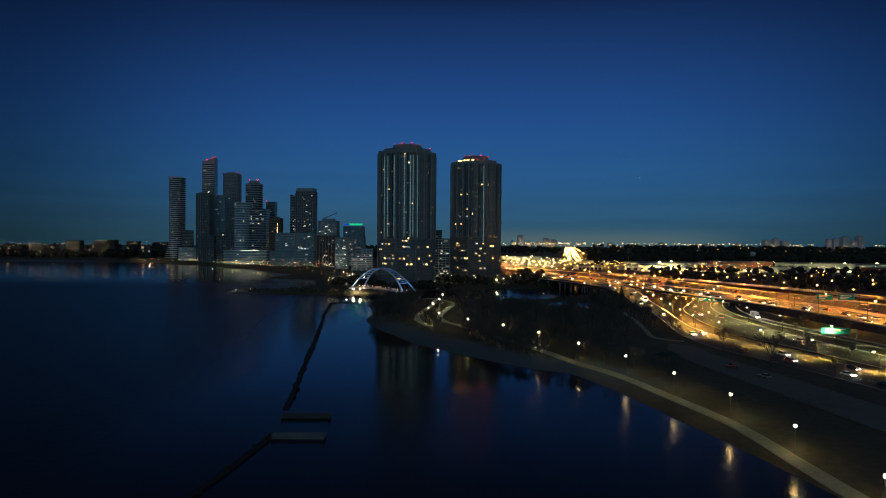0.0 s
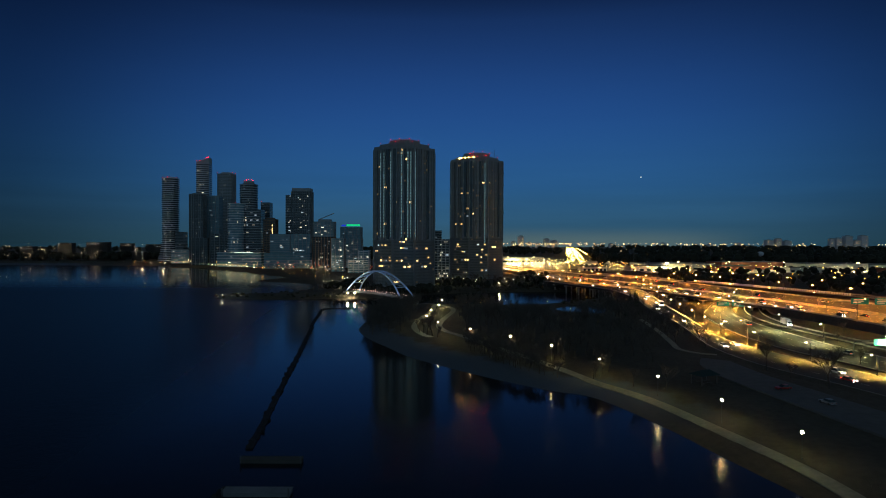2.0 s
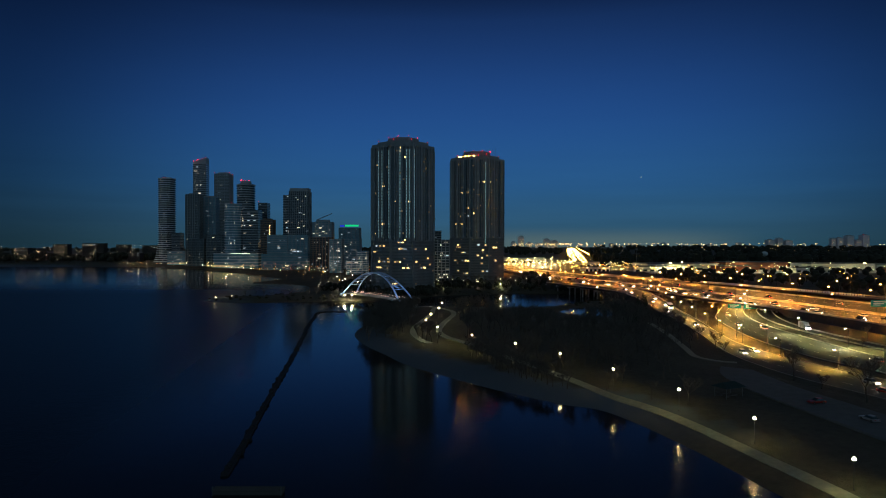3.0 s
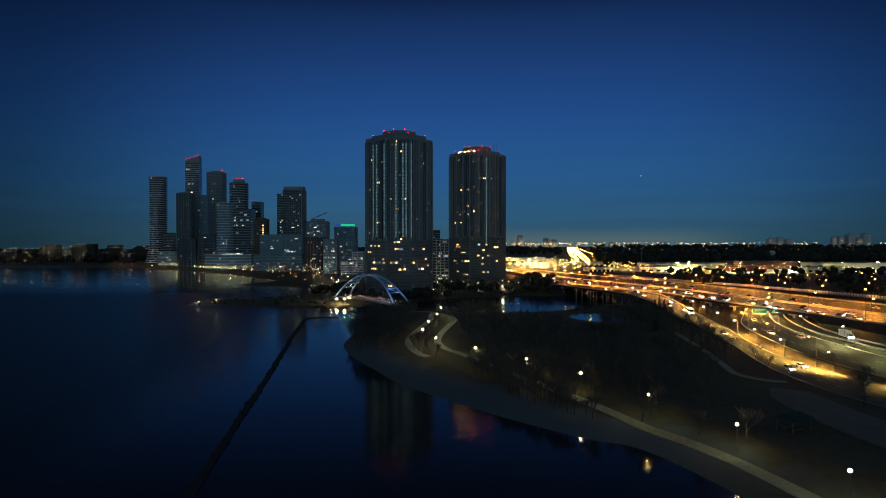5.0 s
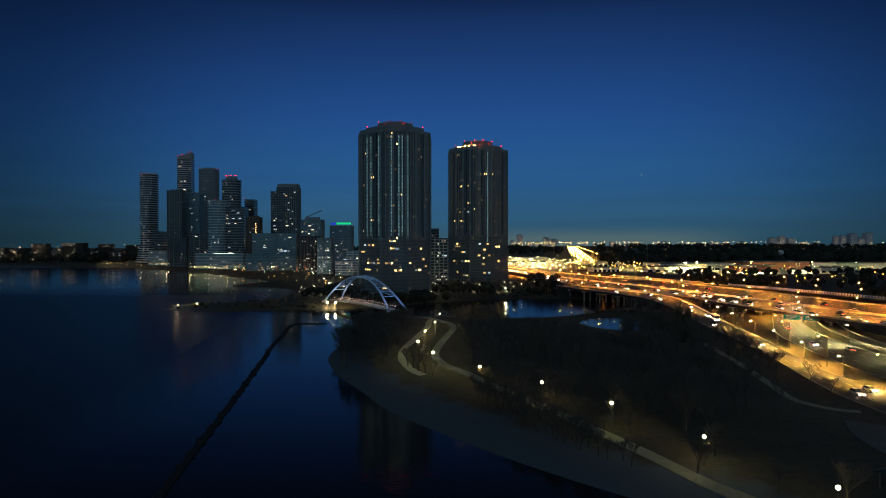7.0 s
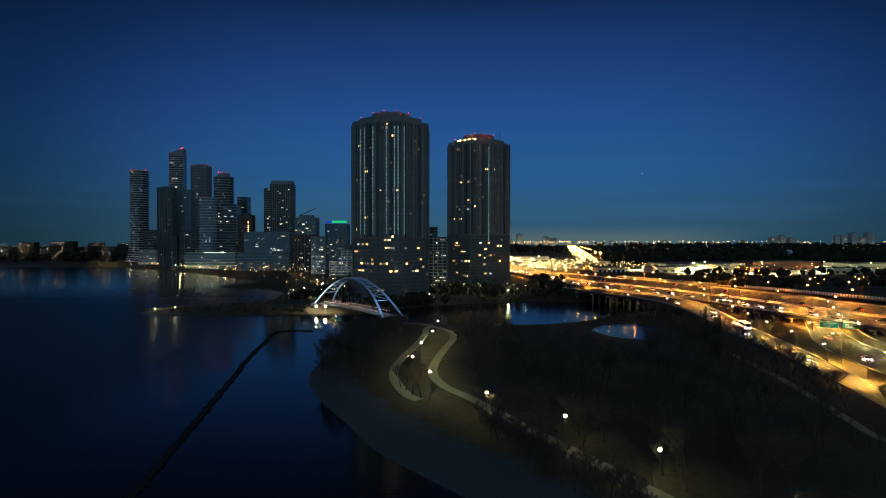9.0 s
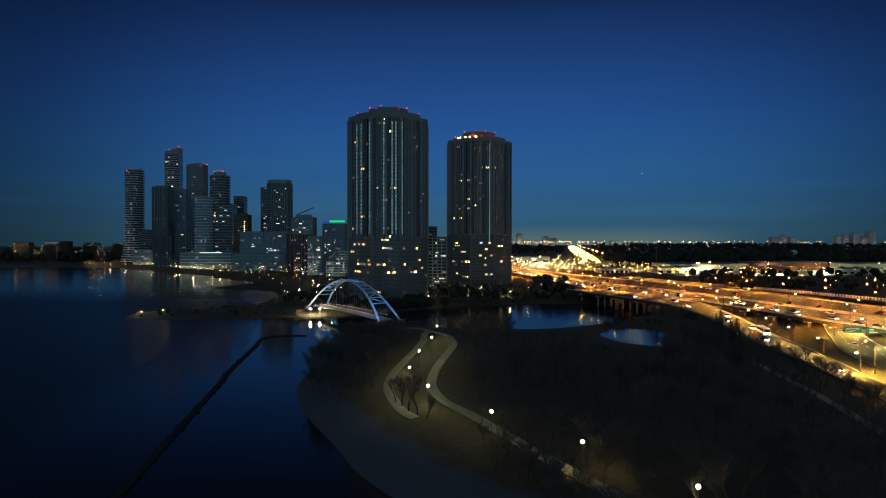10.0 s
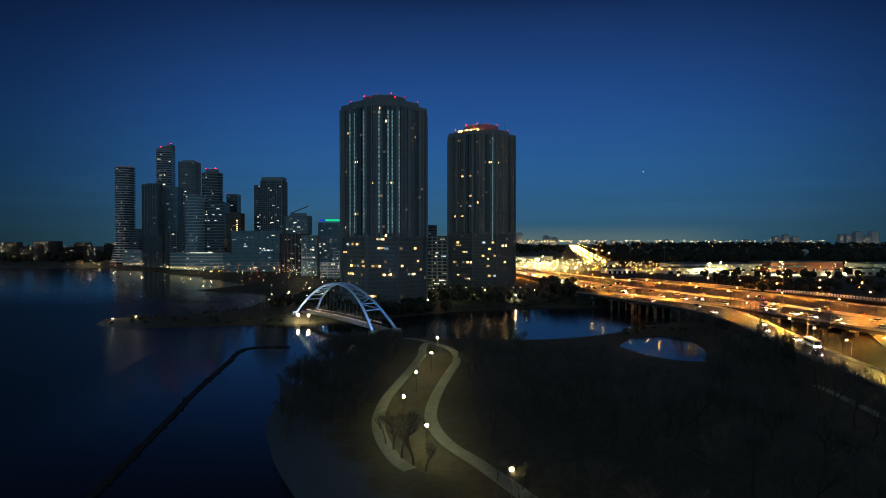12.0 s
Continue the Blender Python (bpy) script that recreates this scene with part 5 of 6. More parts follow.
# the grove between the path and the river
scatter(128, [(15, 309), (33, 279), (47, 256), (60, 238), (74, 240), (86, 280), (96, 330), (106, 370), (112, 425), (95, 422), (72, 430), (57, 455), (54, 480), (14, 484), (13, 430), (10, 390), (7, 350)], 2.0, 41, 0.9, 1.25, 4.4)
scatter(16, [(100, 285), (112, 300), (119, 345), (124, 385), (118, 400), (106, 350)], 2.0, 43, 0.55, 0.85, 5.0)
scatter(12, [(36, 290), (24, 296), (20, 304), (46, 268), (60, 250), (66, 256)], 2.0, 47, 0.7, 1.0, 5.0)
scatter(8, [(40, 470), (60, 482), (92, 506), (110, 520), (112, 530), (90, 512), (66, 494), (44, 484)], 0.8, 49, 0.3, 0.5, 4.0)
# low trees between the waterfront path and the beach
scatter(52, [(14, 294), (16, 289), (26, 269), (35, 250), (44, 231), (52, 218), (47, 214), (38, 228), (28, 248), (18, 268), (10, 286)], 2.2, 50, 0.45, 0.68, 1.9)
# along the far bank by the towers
def tree_belt(name, label, n, poly, keep, seed, smin, smax, models=None):
    """Many far trees joined into one sheet of woodland."""
    rng = random.Random(seed)
    kinds = []
    for wood, twig in models or FAR_KINDS:
        vs, fs = [], []
        for me in (wood, twig):
            o = len(vs)
            vs += [tuple(v.co) for v in me.vertices]
            fs += [tuple(i + o for i in p.vertices) for k, p in enumerate(me.polygons)]
        kinds.append((np.array(vs), fs))
    xs, ys = [p[0] for p in poly], [p[1] for p in poly]
    s, made, tries = Soup(), 0, 0
    while made < n and tries < n * 60:
        tries += 1
        x, y = rng.uniform(min(xs), max(xs)), rng.uniform(min(ys), max(ys))
        h = height(x, y)
        if h < keep or float(signed_distance(np.array([x]), np.array([y]), poly)[0]) < 0:
            continue
        v, f = kinds[made % 2]
        a, k = rng.uniform(0, 6.28), min(rng.uniform(smin, smax), tree_limit(x, y))
        if k < 0.16:
            continue
        r = np.array([[math.cos(a), -math.sin(a), 0], [math.sin(a), math.cos(a), 0], [0, 0, 1]]) * k
        s.add((v @ r.T + np.array([x, y, h])).tolist(), f)
        made += 1
    return solo(name, s, TWIG, label, "trees", kind="stuff")


tree_belt("thicket", "dense dark thicket of willows on the lake side of the path", 104, [(-18, 340), (-18, 400), (-14, 450), (-18, 484), (-34, 480), (-46, 440), (-51, 400), (-48, 370), (-44, 352), (-36, 339)], 0.6, 42, 0.8, 1.1, TREE_KINDS[:2])
tree_belt("ramp_trees", "dark leafless trees below the ramp", 64, [(92, 366), (112, 358), (124, 385), (129, 440), (135, 500), (132, 540), (121, 530), (121, 480), (113, 440), (100, 405)], 1.6, 48, 0.6, 0.95)
tree_belt("median_trees", "leafless trees between the ramp and the highway", 26, [(155, 432), (166, 440), (178, 470), (176, 500), (168, 545), (165, 540), (161, 500), (157, 462)], 1.6, 52, 0.4, 0.7)
tree_belt("bank_trees", "leafless trees along the far river bank", 105, [(-66, 582), (-62, 574), (-30, 592), (4, 612), (12, 634), (50, 634), (76, 642), (112, 634), (130, 642), (112, 690), (100, 720), (10, 690), (-80, 640)], 1.8, 44, 0.6, 1.1)
tree_belt("spit_trees", "low leafless trees on the spit", 44, [(-100, 556), (-140, 548), (-176, 552), (-140, 575), (-120, 610), (-100, 660), (-84, 610)], 1.0, 45, 0.35, 0.55)
tree_belt("park_trees", "dark leafless trees below the waterfront blocks", 42, [(-232, 912), (-200, 905), (-165, 935), (-190, 990), (-230, 1030), (-300, 1032), (-330, 1060), (-300, 1000)], 1.0, 51, 0.4, 0.75)
tree_belt("shore_trees", "leafless trees along the far lake shore", 28, [(-110, 680), (-140, 800), (-200, 900), (-160, 960), (-90, 900), (-90, 720)], 1.0, 46, 0.5, 0.8)
for x, y, k, s in ((15, 305, 2, 0.6), (24, 289, 0, 0.75), (32, 284, 2, 0.8), (31, 276, 1, 0.6), (45, 262, 0, 0.8), (44, 254, 2, 0.6), (57, 240, 2, 0.85), (50, 232, 0, 0.6), (60, 222, 2, 0.7), (68, 216, 0, 0.8), (35, 268, 2, 0.7), (20, 296, 1, 0.7), (111, 240, 2, 1.35), (116, 214, 2, 1.6), (113, 229, 2, 0.6), (112, 321, 2, 0.7), (116, 324, 0, 0.6), (-7, 322, 4, 0.85), (-4.5, 318, 4, 0.8), (-9, 327, 4, 0.75), (-11, 331, 4, 0.6), (-2, 315, 4, 0.5), (11, 309, 2, 0.6),
                   (14, 302, 4, 0.5), (10.5, 298, 2, 0.5), (26, 278, 4, 0.5), (29.5, 283, 2, 0.5), (42.5, 261.5, 4, 0.55), (39, 257, 2, 0.5), (54.5, 238.5, 2, 0.55), (51, 234, 4, 0.5),
                   (113, 300, 2, 0.9), (110, 285, 2, 0.7), (150, 250, 0, 0.7), (156, 232, 2, 0.7), (128, 198, 0, 0.7), (166, 222, 2, 0.8), (174, 300, 2, 0.6), (190, 320, 0, 0.7), (200, 300, 2, 0.7)):
    bare_tree(x, y, k, s, 60 * x, "solitary leafless tree on the dark lawn", max(height(x, y), 3.4), "lawn trees")
for i, (x, y, h) in enumerate(((125, 437, 12), (131, 446, 13), (119, 419, 12), (114, 428, 8), (112, 392, 13), (118, 403, 14), (108, 384, 11), (122, 413, 13), (104, 376, 10), (126, 425, 11))):
    spruce(x, y, h, 60 + i)


def shrub(x, y, r, seed):
    rng = random.Random(seed)
    s = Soup()
    for _ in range(45):
        a, b = rng.uniform(0, 6.28), rng.uniform(0.1, 1.4)
        d = Vector((math.cos(a) * math.cos(b), math.sin(a) * math.cos(b), math.sin(b) * 0.9)) * r * rng.uniform(0.7, 1.15)
        s.tube((d.x * 0.1, d.y * 0.1, 0), tuple(d), 0.05, 0.015, 3, caps=False)
        c = d * rng.uniform(0.6, 1)
        s.ball(tuple(c), rng.uniform(0.12, 0.3), 4, 3)
    ob = solo("shrub", s, SHRUB, "low tangled leafless shrub on the shore", "shrub", group="shrubs", at=(x, y, max(0.3, height(x, y) - 0.1)))
    return ob


made = [shrub(0, 0, 1.6, 70 + i) for i in range(3)]
rng = random.Random(9)
spots = []
while len(spots) < 110:
    a = rng.random()
    if a < 0.45:
        x, y = rng.uniform(-195, -85), rng.uniform(540, 600)
    elif a < 0.75:
        x, y = rng.uniform(-70, 125), rng.uniform(615, 650)
    else:
        x, y = rng.uniform(50, 125), rng.uniform(500, 550)
    if 0.9 < height(x, y) < 3.4:
        spots.append((x, y))
for i, (x, y) in enumerate(spots):
    m = pose(x, y, height(x, y) - 0.15, 0, 0, rng.uniform(0, 360))
    if i < 3:
        made[i].matrix_world = m
    else:
        copy_thing(made[i % 3], m)

# ---- vehicles ----
RUBBER = material("tyre_rubber", (0.02, 0.02, 0.02), 0.9, var=0.2, scale=3)
CAR_PAINTS = [material("white_car_paint", (0.6, 0.6, 0.6), 0.3, var=0.05), material("dark_car_paint", (0.03, 0.03, 0.035), 0.25, var=0.1),
              material("silver_car_paint", (0.35, 0.36, 0.37), 0.3, 0.4, var=0.05), material("red_car_paint", (0.32, 0.02, 0.015), 0.3, var=0.1)]
WHEEL = Soup().tube((0, -0.11, 0), (0, 0.11, 0), 0.33, 0.33, 14).mesh("tyre", RUBBER)
RIM = Soup().tube((0, -0.125, 0), (0, 0.125, 0), 0.2, 0.2, 10).mesh("rim", STEEL)


def car_model(paint, word, tall=0.0, long=4.6, lit=True):
    e = thing("car", f"{word} car with lit headlights on the road" if lit else f"{word} car parked unlit on the dark car park", "car", (0, 0, -50), 0, "cars on the road" if lit else "parked cars")
    L, h = long, 0.85 + tall * 0.3
    body = Soup()
    prof = [(-L / 2, 0.35), (-L / 2, 0.8 + tall * .2), (-L * 0.42, h), (L * 0.24, h), (L * 0.46, 0.75), (L / 2, 0.6), (L / 2, 0.35)]
    n = len(prof)
    vs = [(x, -0.9, z) for x, z in prof] + [(x, 0.9, z) for x, z in prof]
    body.add(vs, [tuple(range(n)), tuple(range(2 * n - 1, n - 1, -1))] + [(i, n + i, n + (i + 1) % n, (i + 1) % n) for i in range(n)])
    part("body", body, paint, e)
    roof = 1.45 + tall
    cab = [(-L * 0.40, h), (-L * 0.30, roof - 0.06), (L * 0.02, roof - 0.06), (L * 0.20, h)]
    vs = [(x, -0.8 + 0.12 * (z > h), z) for x, z in cab] + [(x, 0.8 - 0.12 * (z > h), z) for x, z in cab]
    part("cabin_glass", Soup().add(vs, [(0, 1, 2, 3), (7, 6, 5, 4), (0, 4, 5, 1), (1, 5, 6, 2), (2, 6, 7, 3), (3, 7, 4, 0)]), DARK_GLASS, e, "dark window glass")
    part("roof", Soup().box((-L * 0.14, 0, roof), (L * 0.31, 1.3, 0.09), taper=0.92), paint, e)
    for sx in (-0.31, 0.31):
        for sy in (-0.82, 0.82):
            w = part("wheel", WHEEL, None, e)
            w.location = (L * sx, sy, 0.33)
            part("rim", RIM, None, w)
    for sy in (-0.62, 0.62):
        part("headlight", Soup().box((L / 2 - 0.02, sy, 0.62), (0.14, 0.42, 0.2)), G_HEAD if lit else STEEL, e, "glaring white headlight" if lit else "unlit headlight")
        part("tail_light", Soup().box((-L / 2 + 0.01, sy, 0.72), (0.12, 0.36, 0.16)), G_TAIL if lit else CAR_PAINTS[3], e, "red tail light")
    return e


CARS = [car_model(CAR_PAINTS[0], "white"), car_model(CAR_PAINTS[1], "dark"), car_model(CAR_PAINTS[2], "silver", 0.25, 4.8), car_model(CAR_PAINTS[3], "red"), car_model(CAR_PAINTS[1], "black tall", 0.35, 4.9)]
USED = set()


def put_car(line, d, lane, away, kind):
    """A car at d metres along a road, at a share of its width, heading along it or back."""
    mid = [(a[0] + (b[0] - a[0]) * lane, a[1] + (b[1] - a[1]) * lane, z) for a, b, z in line]
    (x, y, z), a = lerp_line(mid, d / length(mid))
    m = pose(x, y, z + 0.01, 0, 0, math.degrees(a) + (0 if away else 180))
    if kind not in USED:
        USED.add(kind)
        CARS[kind].matrix_world = m
    else:
        copy_thing(CARS[kind], m)


rng = random.Random(77)
for d0, d1, count, lanes, away in ((110, 620, 36, (0.08, 0.25, 0.41), False), (110, 620, 14, (0.58, 0.75, 0.92), True), (620, 1000, 18, (0.1, 0.3, 0.45), False)):
    for i in range(count):
        put_car(ROAD_A, d0 + (d1 - d0) * (i + rng.uniform(0.1, 0.9)) / count, rng.choice(lanes), away, rng.choice((0, 1, 1, 2, 2, 4)))
for i in range(16):
    put_car(ROAD_B, 120 + 30 * i + rng.uniform(0, 20), rng.choice((0.1, 0.3, 0.5, 0.7)), True, rng.choice((0, 1, 2, 4)))
for i, (d, lane) in enumerate(((40, 0.2), (48, 0.55), (56, 0.85), (64, 0.2), (70, 0.6), (80, 0.3), (90, 0.75), (104, 0.3), (116, 0.6), (168, 0.3), (172, 0.7), (246, 0.5), (300, 0.35), (330, 0.7), (352, 0.4), (368, 0.7), (410, 0.3), (440, 0.6), (470, 0.3))):
    put_car(ROAD_R, d, lane, False, (1, 4, 0, 1, 2, 0, 1, 3, 2, 2, 0)[i % 11])
for d, lane, k in ((250, 0.3, 3), (236, 0.7, 2), (300, 0.4, 0), (150, 0.6, 2)):
    put_car(ROAD_L, d, lane, d != 250, k)
parked = car_model(CAR_PAINTS[3], "red", lit=False)
parked.matrix_world = pose(101, 212, 4.71, 0, 0, 190)
parked = car_model(CAR_PAINTS[2], "silver", lit=False)
parked.matrix_world = pose(104, 196, 4.71, 0, 0, 100)


def bus(at, rz):
    e = thing("bus", "long pale bus with lit headlights on the ramp", "bus", at, rz)
    part("body", Soup().box((0, 0, 1.75), (11.5, 2.5, 2.7), taper=0.97), CAR_PAINTS[0], e)
    for sy in (-1, 1):
        for i in range(6):
            part("window", Soup().box((-4.4 + 1.75 * i, sy * 1.245, 2.1), (1.5, 0.06, 1.0)), DARK_GLASS, e)
        part("headlight", Soup().box((5.75, sy * 0.9, 0.8), (0.12, 0.4, 0.25)), G_HEAD, e, "glaring white headlight")
        for x in (-3.4, 3.6):
            w = part("wheel", WHEEL, None, e)
            w.location, w.scale = (x, sy * 1.1, 0.48), (1.45, 1.45, 1.45)
    part("windscreen", Soup().box((5.72, 0, 2.1), (0.08, 2.2, 1.3)), DARK_GLASS, e)


bus((143.5, 432, 7.05), -104)

def truck(at, rz):
    e = thing("truck", "box truck with dazzling headlights on the slip road", "truck", at, rz)
    part("cargo_box", Soup().box((-1.6, 0, 2.2), (6.4, 2.4, 2.8)), CAR_PAINTS[0], e)
    part("cab", Soup().box((2.7, 0, 1.55), (1.9, 2.2, 2.0), taper=0.9), CAR_PAINTS[2], e)
    part("windscreen", Soup().box((3.62, 0, 1.9), (0.1, 1.8, 0.8)), DARK_GLASS, e)
    for sy in (-1, 1):
        part("headlight", Soup().ball((3.68, sy * 0.75, 0.95), 0.3, 8, 6), G_HEAD, e, "dazzling white headlight")
        for x in (-3.2, 2.6):
            w = part("wheel", WHEEL, None, e)
            w.location, w.scale = (x, sy * 1.05, 0.45), (1.35, 1.35, 1.35)


truck((181, 352, 4.95), -98)

# ---- sign gantries ----
SIGN_GREEN = material("green_sign_sheet", (0.0, 0.22, 0.19), 0.5, var=0.08)


def gantry(name, at, rz, span, h, signs, lit):
    e = thing(name, "steel gantry with green highway signs", "road sign", at, rz, "sign gantries")
    for sx in (-1, 1):
        part("post", Soup().tube((sx * span / 2, 0, 0), (sx * span / 2, 0, h), 0.22, 0.2, 8), STEEL, e)
    part("beam", Soup().box((0, 0, h - 0.9), (span, 0.35, 0.35)), STEEL, e)
    part("beam", Soup().box((0, 0, h), (span, 0.35, 0.35)), STEEL, e)
    for x, w, hh in signs:
        s = part("sign_panel", Soup().box((x, -0.3, h - 0.5), (w, 0.1, hh)), SIGN_GREEN, e, "green road sign with white bars of text")
        for k in range(3):
            part("text_bar", Soup().box((x - w * 0.08 * k, -0.36, h - 0.5 + hh * (0.25 - 0.25 * k)), (w * (0.7 - 0.14 * k), 0.02, hh * 0.12)), PAINT_LINE, s)
        if lit:
            l = light(lit, e, (x, -2.6, h - 0.9 - hh * 0.5), 118)
    return e


# bare spot added below each panel to brighten it; no fixture is built
SIGN_FILL = lamp_data("sign_fill", "SPOT", 60, (0.8, 1.0, 0.9), 0.2, 100, 0.6)
gantry("sign_gantry", (192, 437, 4.3), -22, 24, 3.9, ((-5, 7.5, 2.6), (4.2, 7.5, 2.6)), SIGN_FILL)
gantry("sign_gantry", (167, 262, 4.5), -3, 22, 6.8, ((2, 12, 2.6),), SIGN_FILL)
gantry("sign_gantry", (243, 377, 9), -12, 46, 7.0, ((-6, 9, 3.6), (6, 9, 3.6)), SIGN_FILL)
# the wall lit orange under the highway
UNDER = lamp_data("underpass_light", "POINT", 15000, (1.0, 0.40, 0.04), 0.3)
for x, y in ((186, 452), (200, 470), (196, 446)):
    e = thing("underpass_lamp", "orange lamp under the highway deck", "street lamp", (x, y, 7.0), 0, "underpass lamps")
    part("bracket", Soup().box((0, 0, 0.35), (0.5, 0.5, 0.3)), STEEL, e)
    part("lens", Soup().box((0, 0, 0.1), (0.7, 0.5, 0.2)), G_ROAD, e)
    light(UNDER, e, (0, 0, -0.3))

# ---- far land, right of the towers ----
def shed(name, label, x, y, w, d, h, wall, rz=0.0, doors=6):
    e = thing(name, label, "building", (x, y, 3.9), rz, "warehouses")
    part("wall", Soup().prism(rect(w, d), 0, h), wall, e)
    part("roof", Soup().prism(grow(rect(w, d), 0.6), h, h + 0.7), ROOF, e)
    for i in range(doors):
        part("dock_door", Soup().box((-w / 2 + (i + 0.5) * w / doors, -d / 2 - 0.05, 2.0), (w / doors * 0.55, 0.12, 3.6)), DARK_GLASS, e)
    for i in range(3):
        part("roof_unit", Soup().box((-w / 3 + i * w / 3, 0, h + 1.5), (4, 3, 1.8)), STEEL, e)


for x, y, w, d, h, mat in ((390, 1075, 120, 60, 11, SHED_WHITE), (520, 1085, 110, 50, 13, SHED_RED), (640, 1050, 110, 50, 12, SHED_WHITE), (455, 1000, 60, 30, 9, SHED_RED), (330, 1010, 70, 30, 8, SHED_WHITE),
                           (770, 1080, 120, 50, 10, SHED_WHITE), (900, 1020, 120, 40, 9, SHED_RED), (170, 1450, 120, 40, 12, SHED_WHITE), (290, 1230, 60, 40, 9, SHED_WHITE), (240, 1010, 40, 24, 7, SHED_WHITE), (560, 980, 60, 24, 8, SHED_WHITE), (700, 960, 70, 24, 8, SHED_RED)):
    shed("warehouse", "low floodlit warehouse beyond the highway", x, y, w, d, h, mat, 6)


def flood_mast(x, y, h, data, glass):
    e = thing("flood_mast", "tall steel mast with floodlights over a yard", "floodlight", (x, y, 3.9), 0, "flood masts")
    part("pole", Soup().tube((0, 0, 0), (0, 0, h), 0.25, 0.15, 8), STEEL, e)
    part("crossbar", Soup().box((0, 0, h), (4.0, 0.25, 0.25)), STEEL, e)
    for k in (-1.6, 0, 1.6):
        f = part("floodlight", Soup().box((k, -0.3, h + 0.4), (1.1, 0.6, 0.8)), STEEL, e)
        part("lens", Soup().ball((k, -0.8, h + 0.3), 0.6, 8, 6), glass, f, "glaring floodlight lens")
    light(data, e, (0, -1.4, h - 0.4))
    return e


spots = ((350, 985), (385, 1030), (430, 960), (470, 1035), (500, 965), (560, 1030), (600, 990), (660, 1000), (720, 1010), (800, 1010), (150, 1130), (185, 1150), (210, 1240), (300, 1060), (860, 970), (150, 1260), (200, 1360), (140, 1330), (160, 1190), (135, 1210), (185, 1290), (205, 1140), (245, 1400))
yard = Soup().strip([(300, 930), (420, 935), (600, 945), (900, 940)], [(330, 1120), (450, 1130), (620, 1130), (900, 1120)], 4.75, 1.0)
solo("pavement", yard, CONCRETE, "pale floodlit concrete yard", "pavement", kind="structure")
yard = Soup().strip([(140, 1120), (125, 1250), (120, 1420)], [(215, 1130), (235, 1250), (270, 1420)], 4.75, 1.0)
solo("pavement", yard, ASPHALT, "floodlit asphalt yard", "pavement", kind="structure")
m0 = None
for i, (x, y) in enumerate(spots):
    if m0 is None:
        m0 = flood_mast(x, y, 14, YARD_LIGHT, G_YARD)
    else:
        copy_thing(m0, pose(x, y, 3.9, 0, 0, 40 * i))
mast = thing("radio_mast", "thin grey radio mast beyond the highway", "mast", (337, 1107, 3.9))
part("pole", Soup().tube((0, 0, 0), (0, 0, 36), 0.5, 0.3, 8), STEEL, mast)
part("antenna_ring", Soup().box((0, 0, 34), (3.4, 3.4, 3)), STEEL, mast)
tank = thing("water_tank", "pale bulb-shaped water tank", "water tank", (640, 1260, 4))
part("stem", Soup().tube((0, 0, 0), (0, 0, 20), 1.2, 1.0, 10), SLAB_GREY, tank)
part("bulb", Soup().ball((0, 0, 24), 6.0, 14, 9, squash=0.8), SLAB_WHITE, tank, smooth=True)


# ---- far woods and lights ----
def woods(name, label, boxes, n, seed, rmin, rmax, keep=2.0):
    rng = random.Random(seed)
    s = Soup()
    for _ in range(n):
        x0, x1, y0, y1 = rng.choice(boxes)
        y = y0 + (y1 - y0) * rng.random() ** 1.5
        x = rng.uniform(x0, x1)
        r = rng.uniform(rmin, rmax)
        h = height(x, y)
        if h < keep or abs(x - (218 + 0.2045 * (y - 1030))) < 34 + r or (x < 300 and 1080 < y < 1500 and x > 60):
            continue
        s.tube((x, y, h - 0.5), (x, y, h + r), 0.4, 0.3, 4, caps=False)
        for _ in range(3):
            s.ball((x + rng.uniform(-0.6, 0.6) * r, y + rng.uniform(-0.6, 0.6) * r, h + r * rng.uniform(0.9, 1.7)), r * rng.uniform(0.5, 0.95), 5, 4, rough=0.3, rng=rng)
    return solo(name, s, WOODS, label, "woods", kind="stuff")


woods("far_woods", "dark band of distant woods", [(250, 2600, 1180, 1500), (500, 3600, 1500, 3600), (420, 4400, 1300, 2400), (1100, 4800, 3200, 4800)], 2700, 91, 7, 12)
woods("bank_bushes", "dense dark bushes and evergreens below the towers", [(-62, 118, 634, 652), (-30, 112, 645, 700), (-110, -62, 600, 660)], 150, 94, 1.8, 3.4)
woods("tower_foot_trees", "dense dark trees and evergreens at the foot of the tower", [(-66, -30, 574, 593), (-34, -8, 582, 595), (-24, 8, 599, 608)], 110, 95, 1.9, 3.3, 0.7)
woods("near_woods", "dark tree belts beside the highway", [(300, 900, 880, 930), (345, 520, 560, 800), (90, 150, 660, 760), (265, 330, 690, 800), (460, 1300, 700, 900)], 420, 92, 3, 5)
woods("shore_woods", "dark wooded shore across the bay", [(-2600, -700, 1380, 1600), (-4600, -700, 1600, 3600), (-700, -100, 1420, 2200), (-600, 500, 2200, 4200)], 1800, 93, 6, 10)


def far_lights(name, label, boxes, n, seed, color, strength, size, up=(5, 12), island=0.7):
    rng = random.Random(seed)
    s = Soup()
    for _ in range(n):
        x0, x1, y0, y1 = rng.choice(boxes)
        y = rng.uniform(y0, y1)
        x = rng.uniform(x0, x1)
        h = height(x, y)
        if h < 1.0:
            continue
        z = h + rng.uniform(*up)
        s.tube((x, y, h), (x, y, z), 0.1, 0.08, 3, 1, caps=False)
        s.ball((x, y, z), size * rng.uniform(0.4, 1.2) * (0.5 + y / 2600), 5, 4)
    return solo(name, s, [glow(name + "_glass", color, strength, island=island), STEEL], label, "distant lights", kind="stuff")


